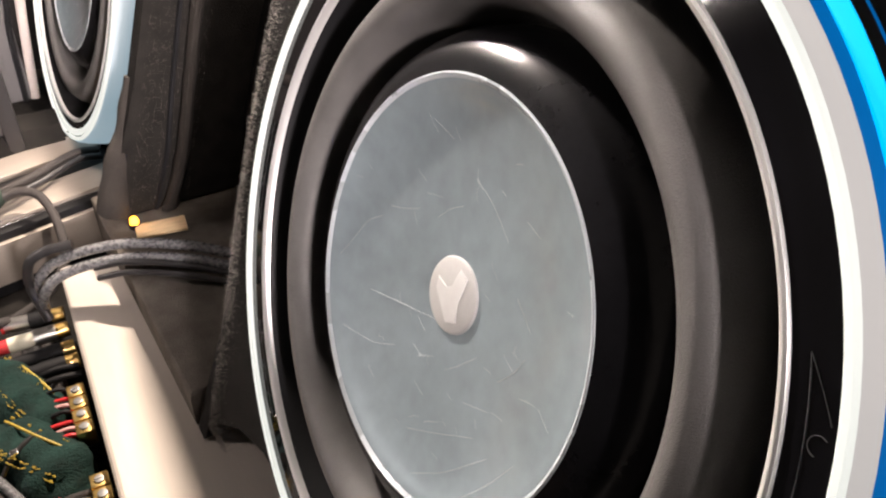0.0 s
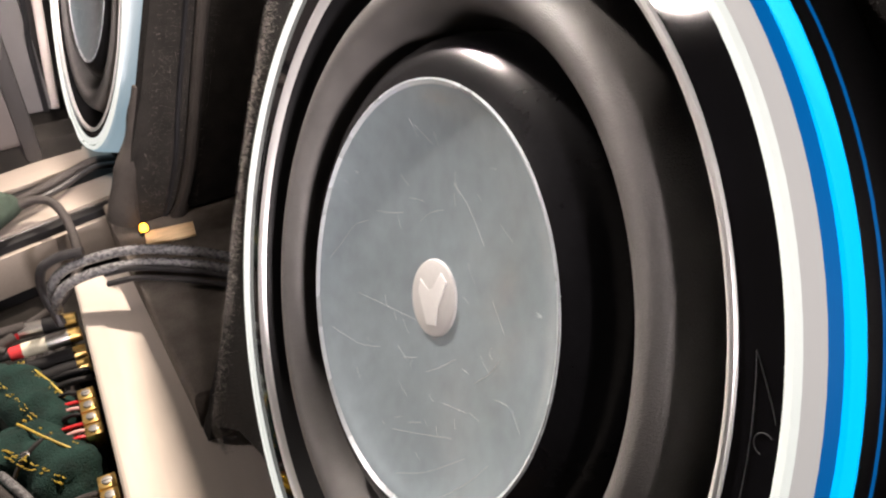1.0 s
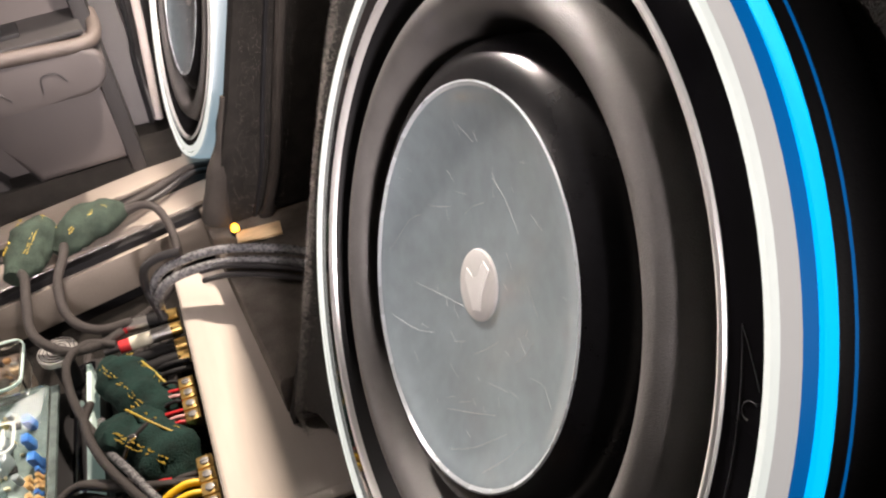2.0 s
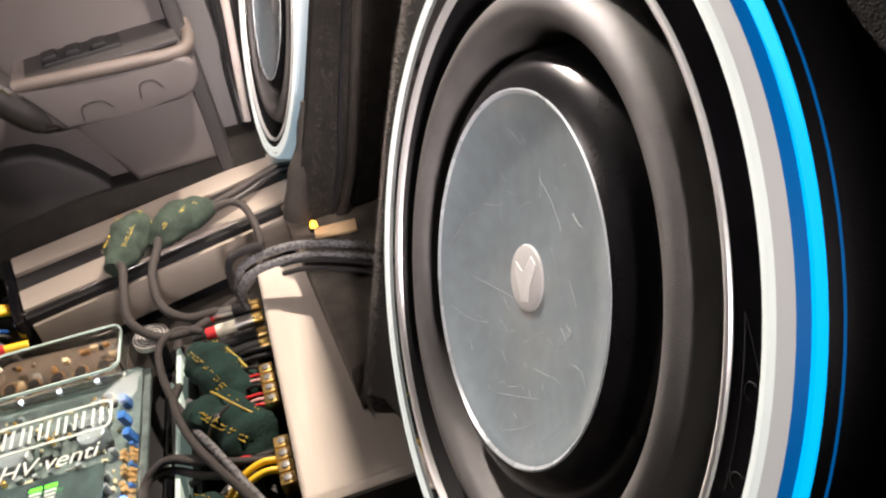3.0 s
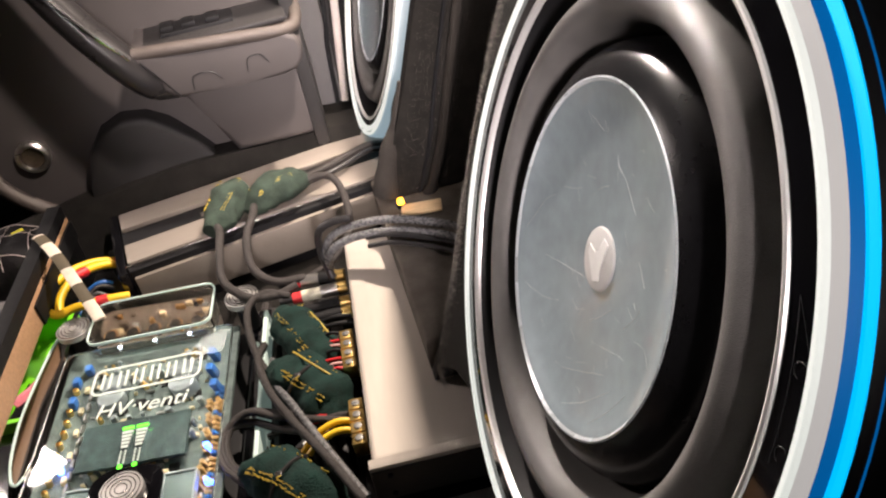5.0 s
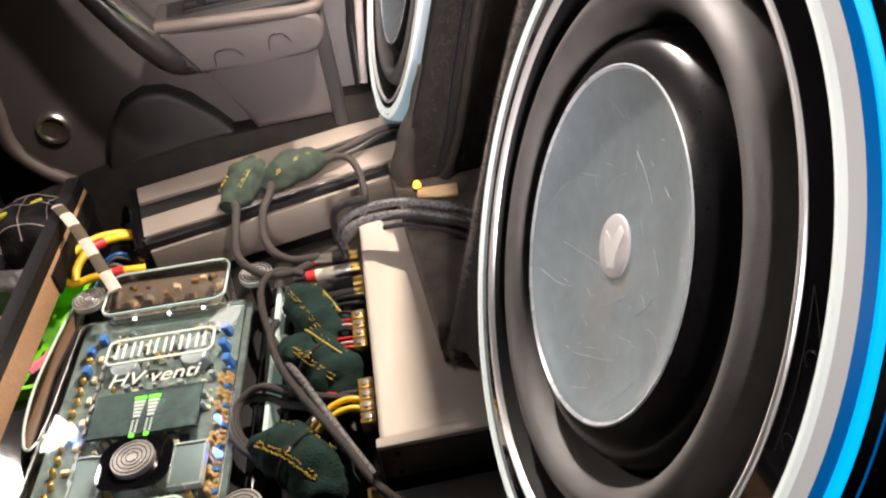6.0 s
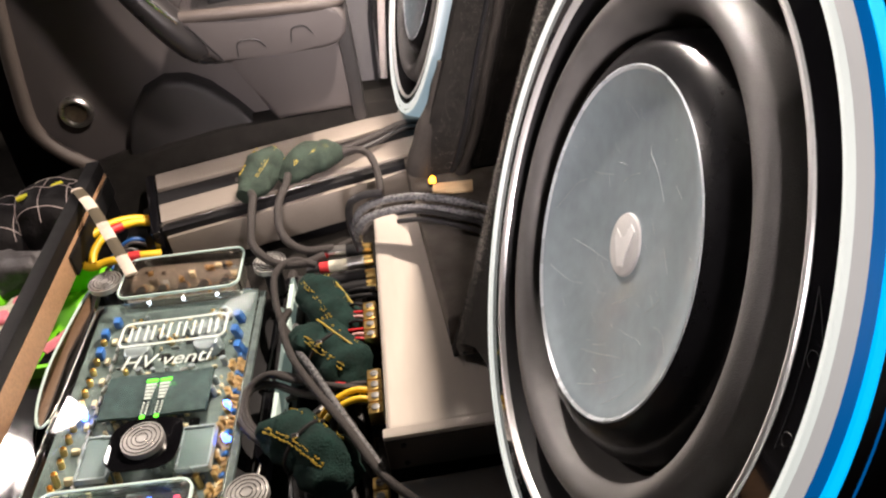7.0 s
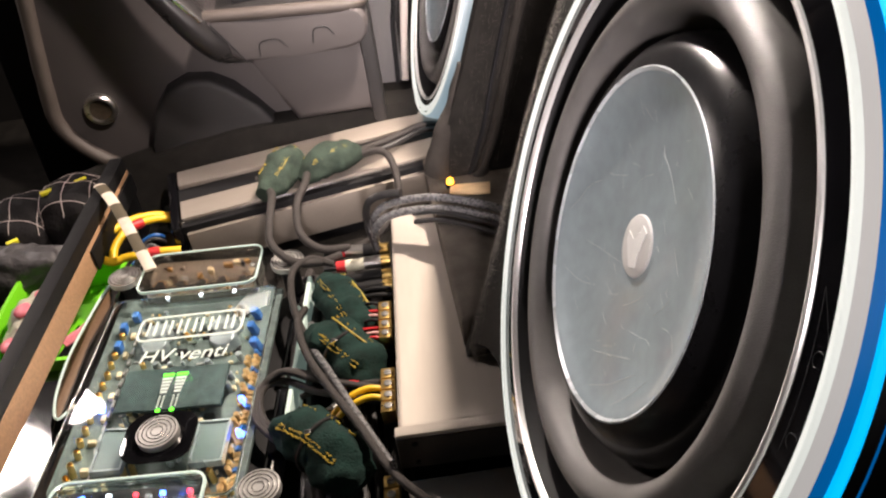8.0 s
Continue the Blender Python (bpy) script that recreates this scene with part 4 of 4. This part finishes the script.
cable("signal_cable", [(-0.165, 0.560, 0.092), (-0.12, 0.585, 0.090), (-0.08, 0.610, 0.088), (-0.055, 0.62, 0.08)], 0.0044, CABLE, "braided grey cable lying on the far amplifier", group="signal cables")
cable("signal_cable", [(-0.165, 0.550, 0.091), (-0.12, 0.573, 0.087), (-0.08, 0.60, 0.086), (-0.055, 0.61, 0.078)], 0.0036, CABLE_LIT, "thin black cable lying on the far amplifier", group="signal cables")
# long braided run between the amplifiers
cable("signal_cable", [(-0.198, 0.380, 0.064), (-0.222, 0.388, 0.070), (-0.240, 0.370, 0.072), (-0.243, 0.34, 0.066), (-0.236, 0.30, 0.060), (-0.222, 0.27, 0.055), (-0.205, 0.26, 0.05)], 0.0038, CABLE, "braided grey cable looping from the audio plugs", group="signal cables")
cable("signal_cable", [(-0.232, 0.330, 0.050), (-0.236, 0.295, 0.062), (-0.226, 0.245, 0.068), (-0.208, 0.200, 0.070), (-0.178, 0.140, 0.070), (-0.155, 0.092, 0.066), (-0.132, 0.065, 0.060), (-0.10, 0.035, 0.055), (-0.06, 0.0, 0.05)], 0.0038, CABLE, "long braided grey cable crossing the amplifiers", group="signal cables")
cable("signal_cable", [(-0.226, 0.310, 0.045), (-0.224, 0.265, 0.060), (-0.205, 0.215, 0.070), (-0.180, 0.155, 0.069), (-0.155, 0.10, 0.064)], 0.0036, CABLE_CLEAR, "greyish clear cable beside the braided one", group="signal cables")
for dz, k in ((0.0, 0.0), (0.004, 0.008), (-0.004, 0.016)):
    cable("looped_cable", [(-0.155, 0.200 - k, 0.052 + dz), (-0.185, 0.210 - k, 0.054 + dz), (-0.220, 0.224 - k, 0.056 + dz), (-0.250, 0.236 - k * .5, 0.056 + dz), (-0.270 - k * .4, 0.218, 0.052), (-0.268 - k * .4, 0.188, 0.048), (-0.245 - k * .4, 0.160, 0.044), (-0.225, 0.15, 0.04)], 0.0036, CABLE, "braided grey cable in a tight loop", group="looped cables")
# yellow and red wires to the lower terminal block
for dy, dz in ((0.0, 0.0), (-0.011, 0.0)):
    cable("yellow_wire", [(-0.152, 0.186 + dy, 0.060), (-0.170, 0.188 + dy, 0.064), (-0.190, 0.183 + dy, 0.060), (-0.207, 0.172 + dy, 0.050), (-0.222, 0.160 + dy, 0.040)], 0.0030, YELLOW, "bright yellow wire clamped in a terminal block", "wire", "yellow wires")
cable("red_sleeve", [(-0.178, 0.205, 0.055), (-0.190, 0.207, 0.054), (-0.200, 0.208, 0.053)], 0.0042, RED, "red heat-shrink sleeve on a grey cable", "sleeve")
cable("grey_wire", [(-0.152, 0.198, 0.059), (-0.180, 0.205, 0.055), (-0.21, 0.214, 0.05), (-0.235, 0.21, 0.045)], 0.0030, CABLE, "grey wire clamped in a terminal block", "wire")
for i in range(7):
    y = 0.25 + 0.0085 * i
    cable("thin_wire", [(-0.151, y, 0.062), (-0.162, y + 0.002, 0.066 - 0.002 * (i % 3)), (-0.176, y + 0.004, 0.060), (-0.192, y + 0.006, 0.050)], 0.0017, (RED, PINK_WIRE, RED, BLACK, PINK_WIRE, RED, BLACK)[i], "thin wire clamped in a terminal block", "wire", "thin speaker wires")
for i in range(4):
    y = 0.318 + 0.011 * i
    cable("thin_wire", [(-0.140, y, 0.060), (-0.160, y + 0.001, 0.062), (-0.185, y + 0.004, 0.056)], 0.0026, BLACK, "black wire entering the amplifier side", "wire", "thin speaker wires")

# yellow power leads of the far amplifier
cable("yellow_wire", [(-0.402, 0.552, 0.050), (-0.422, 0.548, 0.058), (-0.446, 0.530, 0.066), (-0.466, 0.500, 0.068), (-0.470, 0.474, 0.064), (-0.456, 0.458, 0.060), (-0.436, 0.463, 0.060), (-0.405, 0.470, 0.056), (-0.380, 0.475, 0.050)], 0.0048, YELLOW, "thick yellow power wire looping to the far amplifier", "wire", "yellow power wires")
cable("yellow_wire", [(-0.395, 0.540, 0.052), (-0.415, 0.532, 0.062), (-0.438, 0.510, 0.070), (-0.452, 0.485, 0.066), (-0.455, 0.462, 0.058)], 0.0048, YELLOW, "thick yellow power wire at the far amplifier", "wire", "yellow power wires")
for a, b in (((-0.380, 0.545, 0.056), (-0.400, 0.541, 0.056)), ((-0.428, 0.521, 0.0665), (-0.440, 0.508, 0.0705)), ((-0.402, 0.4705, 0.0557), (-0.414, 0.468, 0.0575))):
    cable("red_sleeve", [a, tuple((p + q) / 2 for p, q in zip(a, b)), b], 0.0060, RED, "red heat-shrink sleeve on a yellow wire", "sleeve", "red sleeves")
for i in range(6):
    y = 0.47 + 0.012 * i
    cable("black_wire", [(-0.39 + rnd.uniform(-.01, .01), y, 0.02), (-0.42, y + rnd.uniform(-.02, .02), 0.04 + rnd.uniform(0, .015)), (-0.445 + rnd.uniform(-.01, .01), y - 0.02, 0.03), (-0.44, y - 0.05, 0.012)], 0.0025, rnd.choice((CABLE_LIT, CABLE_CLEAR, CAP_BLUE, CABLE_LIT)), "tangled thin wire behind the amplifier", "wire", "tangled wires")
tagged(part("marker_led", disc((-0.455, 0.44, 0.03), 0.0025, 0.004, 12, 0.001), LED_BLUE), "tiny glowing blue light among tangled wires", "light")

st = thing("strap", "pale striped strap tied over the partition board", "strap")
line = smooth_line([(-0.470, 0.545, 0.108), (-0.462, 0.532, 0.118), (-0.440, 0.495, 0.112), (-0.418, 0.452, 0.096), (-0.395, 0.405, 0.078)], 8)
for i in range(0, len(line) - 1, 4):
    part("strap_stripe", tube(line[i:i + 5], 0.0066, 8, 2, flat=0.3), (STRAP_DARK, STRAP)[i // 4 % 2], st)


def pouch(pts, r, label, cloth=CLOTH, radii=(0.5, 0.9, 1.08, 1.0, 1.06, 0.95, 0.5), marks=4, flat=0.85, tie=True, seed=0, stripe=None):
    ob = thing("cloth_pouch", label, "pouch", None, "green cloth pouches")
    part("cloth", tube(pts, r, 28, 10, radii=[q * (0.84 if tie and n == 3 else 1.0) for n, q in enumerate(radii)], wobble=r * 0.34, flat=flat), cloth, ob)
    line = smooth_line(pts, 10)
    mid = line[len(line) // 2]
    dirn = (line[-1] - line[0]).normalized()
    side = dirn.cross(Vector((0, 0, 1))).normalized()
    up = side.cross(dirn)
    rg = random.Random(seed)
    for k in range(3):  # stitched rows of small dashes
        bm = bmesh.new()
        for i in range(marks * 7):
            f = 0.20 + 0.62 * i / (marks * 7 - 1)
            if rg.random() < (0.25, 0.45, 0.7)[k]:
                continue
            j = int(f * (len(line) - 1))
            ang = radians((58, 66, 128)[k]) + rg.uniform(-0.03, 0.03)
            p = line[j] + (side * math.cos(ang) + up * math.sin(ang) * flat) * r * 1.04
            q = pose(*p) @ (side * math.cos(ang) + up * math.sin(ang)).to_track_quat("Z", "X").to_matrix().to_4x4()
            t = box((0, 0, 0), (r * rg.uniform(0.02, 0.035), r * rg.uniform(0.06, 0.13), 0.0016), 0, rg.uniform(-30, 30))
            t.transform(q)
            me = bpy.data.meshes.new("tmp")
            t.to_mesh(me)
            t.free()
            bm.from_mesh(me)
            bpy.data.meshes.remove(me)
        part("stitching", bm, STITCH, ob, "gold stitched dashes")
    if stripe:
        pts3 = []
        for i in range(12):
            j = int((0.22 + 0.5 * i / 11) * (len(line) - 1))
            ang = radians(stripe)
            pts3.append(line[j] + (side * math.cos(ang) + up * math.sin(ang) * flat) * r * 1.05)
        part("piping", tube(pts3, 0.0011, 6, 2), STITCH, ob, "frayed gold edge piping")
    if tie:
        pts2 = []
        for i in range(21):
            a = 2 * math.pi * i / 20
            pts2.append(mid + (side * math.cos(a) + up * math.sin(a) * flat) * r * 0.97)
        part("cable_tie", tube(pts2, 0.0019, 6, 2), ZIP, ob, "black plastic cable tie")
        bm = box((0, 0, 0), (0.006, 0.005, 0.005), 0.001)
        bm.transform(Matrix.Translation(mid + up * r * flat * 0.96 + side * r * 0.3))
        part("tie_head", bm, CHROME, ob)
    return ob


pouch([(-0.270, 0.490, 0.094), (-0.258, 0.515, 0.100), (-0.245, 0.545, 0.104), (-0.238, 0.572, 0.098)], 0.021, "dark green cloth pouch in lit tone lying on the far amplifier", CLOTH_LIT, tie=False, seed=1)
pouch([(-0.228, 0.512, 0.094), (-0.208, 0.528, 0.100), (-0.185, 0.542, 0.102), (-0.158, 0.552, 0.094)], 0.020, "dark green cloth pouch in lit tone with cables on the far amplifier", CLOTH_LIT, tie=False, seed=2)
pouch([(-0.208, 0.368, 0.046), (-0.202, 0.350, 0.052), (-0.190, 0.322, 0.054), (-0.178, 0.292, 0.050), (-0.172, 0.278, 0.04)], 0.022, "dark green cloth pouch with gold stitching between amplifiers", tie=False, seed=3, stripe=140)
pouch([(-0.216, 0.290, 0.044), (-0.206, 0.272, 0.052), (-0.192, 0.250, 0.054), (-0.172, 0.228, 0.048), (-0.160, 0.218, 0.04)], 0.027, "dark green cloth pouch bound with a black tie", seed=4, marks=5, stripe=112)
pouch([(-0.248, 0.176, 0.040), (-0.236, 0.164, 0.048), (-0.216, 0.144, 0.052), (-0.196, 0.122, 0.048), (-0.180, 0.106, 0.038)], 0.027, "dark green cloth pouch with gold stitching and black tie", seed=5, marks=6)

# dark junction box and pipes between the amplifiers
jb = thing("cable_bundle", "bundle of dark cables on the floor between amplifiers", "cables")
for i in range(14):
    x = -0.235 + 0.006 * i
    part("bundled_cable", tube([(x, 0.42 + rnd.uniform(-.02, .02), 0.008 + rnd.uniform(0, .01)), (x + rnd.uniform(-.01, .01), 0.33, 0.014 + rnd.uniform(0, .018)), (x + rnd.uniform(-.012, .012), 0.22, 0.010 + rnd.uniform(0, .018)), (x + rnd.uniform(-.01, .01), 0.10, 0.008), (x, -0.05, 0.007)], 0.005, 8, 6), rnd.choice((CABLE, CABLE_LIT, CABLE_LIT, CABLE)), jb)
for x, y, z in ((-0.195, 0.195, 0.045), (-0.205, 0.188, 0.042)):
    cable("grey_connector", [(x, y, z), (x - 0.008, y - 0.006, z), (x - 0.016, y - 0.012, z)], 0.005, STEEL, "small metal cable connector", "connector", "connectors")

# ---- things beyond the partition board
bag = thing("quilted_bag", "black quilted nylon bag with pale seams and yellow tags", "bag")


def swell(n, c, s, amp, freq):
    p = Vector((n[0] * s[0], n[1] * s[1], n[2] * s[2]))
    w = noise.noise((p + Vector(c)) * freq) + 0.5 * noise.noise((p + Vector(c)) * freq * 2.6)
    q = Vector(c) + p * (1 + amp * w)
    q.z = max(q.z, 0.001)
    return q


def blob(c, s, amp=0.12, freq=14.0, rows_n=20, cols=32):
    bm = bmesh.new()
    bmesh.ops.create_uvsphere(bm, u_segments=cols, v_segments=rows_n, radius=1.0)
    for v in bm.verts:
        v.co = swell(v.co.copy(), c, s, amp, freq)
    return bm


BAG_LUMPS = (((-0.525, 0.592, 0.050), (0.048, 0.056, 0.052)), ((-0.590, 0.580, 0.046), (0.050, 0.052, 0.046)), ((-0.660, 0.565, 0.044), (0.060, 0.062, 0.044)))
for c, s in BAG_LUMPS:
    part("bag_body", blob(c, s, 0.16, 22, 32, 48), BAG, bag, "black quilted fabric")
    for j in range(6):  # quilting seams in two directions, following the lumps
        pts = []
        for i in range(17):
            u, v = -0.85 + 1.7 * i / 16, -0.6 + 0.6 * (j % 3)
            if j > 2:
                u, v = v, u
            w = 1 - u * u - v * v
            if w > 0.02:
                pts.append(swell((u * 1.01, v * 1.01, math.sqrt(w) * 1.01), c, s, 0.16, 22))
        part("seam", tube(pts, 0.0005, 5, 2), SEAM, bag, "pale seam")
part("bag_lining", blob((-0.590, 0.512, 0.030), (0.075, 0.030, 0.036), 0.25, 34, 40, 64), BAG_GREY, bag, "wrinkled grey nylon lining")
for x, y, z in ((-0.545, 0.575, 0.098), (-0.600, 0.590, 0.078), (-0.585, 0.525, 0.066), (-0.51, 0.60, 0.093)):
    part("yellow_tag", box((x, y, z), (0.014, 0.007, 0.004), 0.001, 30), mat("yellow_tag_cloth", (0.75, 0.7, 0.03), 0.6, var=0.2), bag, "yellow tag")

tub = thing("lime_crate", "low lime green plastic crate under the plywood beam", "crate", pose(-0.520, 0.415, 0, 0, 0, -4))
for nm, c, z in (("crate_wall", (0.062, 0, 0.019), (0.006, 0.17, 0.038)), ("crate_wall", (-0.062, 0, 0.019), (0.006, 0.17, 0.038)), ("crate_end", (0, 0.082, 0.019), (0.118, 0.006, 0.038)),
                 ("crate_end", (0, -0.082, 0.019), (0.118, 0.006, 0.038)), ("crate_bottom", (0, 0, 0.003), (0.118, 0.158, 0.006))):
    part(nm, box(c, z, 0.0015), LIME, tub)
sach = thing("sachet", "milky sachet with pink print leaning in the crate", "sachet")
part("film", blob((-0.540, 0.405, 0.030), (0.028, 0.060, 0.022), 0.2, 40), MILKY, sach)
for x, y, z in ((-0.532, 0.435, 0.047), (-0.545, 0.405, 0.052), (-0.534, 0.375, 0.048), (-0.550, 0.36, 0.042)):
    part("printed_patch", blob((x, y, z), (0.010, 0.011, 0.004), 0.2, 60, 8, 12), PINK, sach, "pink printed patch")
toy = thing("pink_fitting", "pink and white plastic fitting lying in the crate", "fitting")
part("pink_piece", tube([(-0.502, 0.372, 0.018), (-0.487, 0.385, 0.022), (-0.474, 0.392, 0.024)], 0.010, 12, 6, radii=[1, 0.7, 1]), PINK, toy)
part("white_piece", tube([(-0.505, 0.356, 0.014), (-0.486, 0.369, 0.015), (-0.470, 0.374, 0.016)], 0.006, 10, 6), EMBLEM, toy)
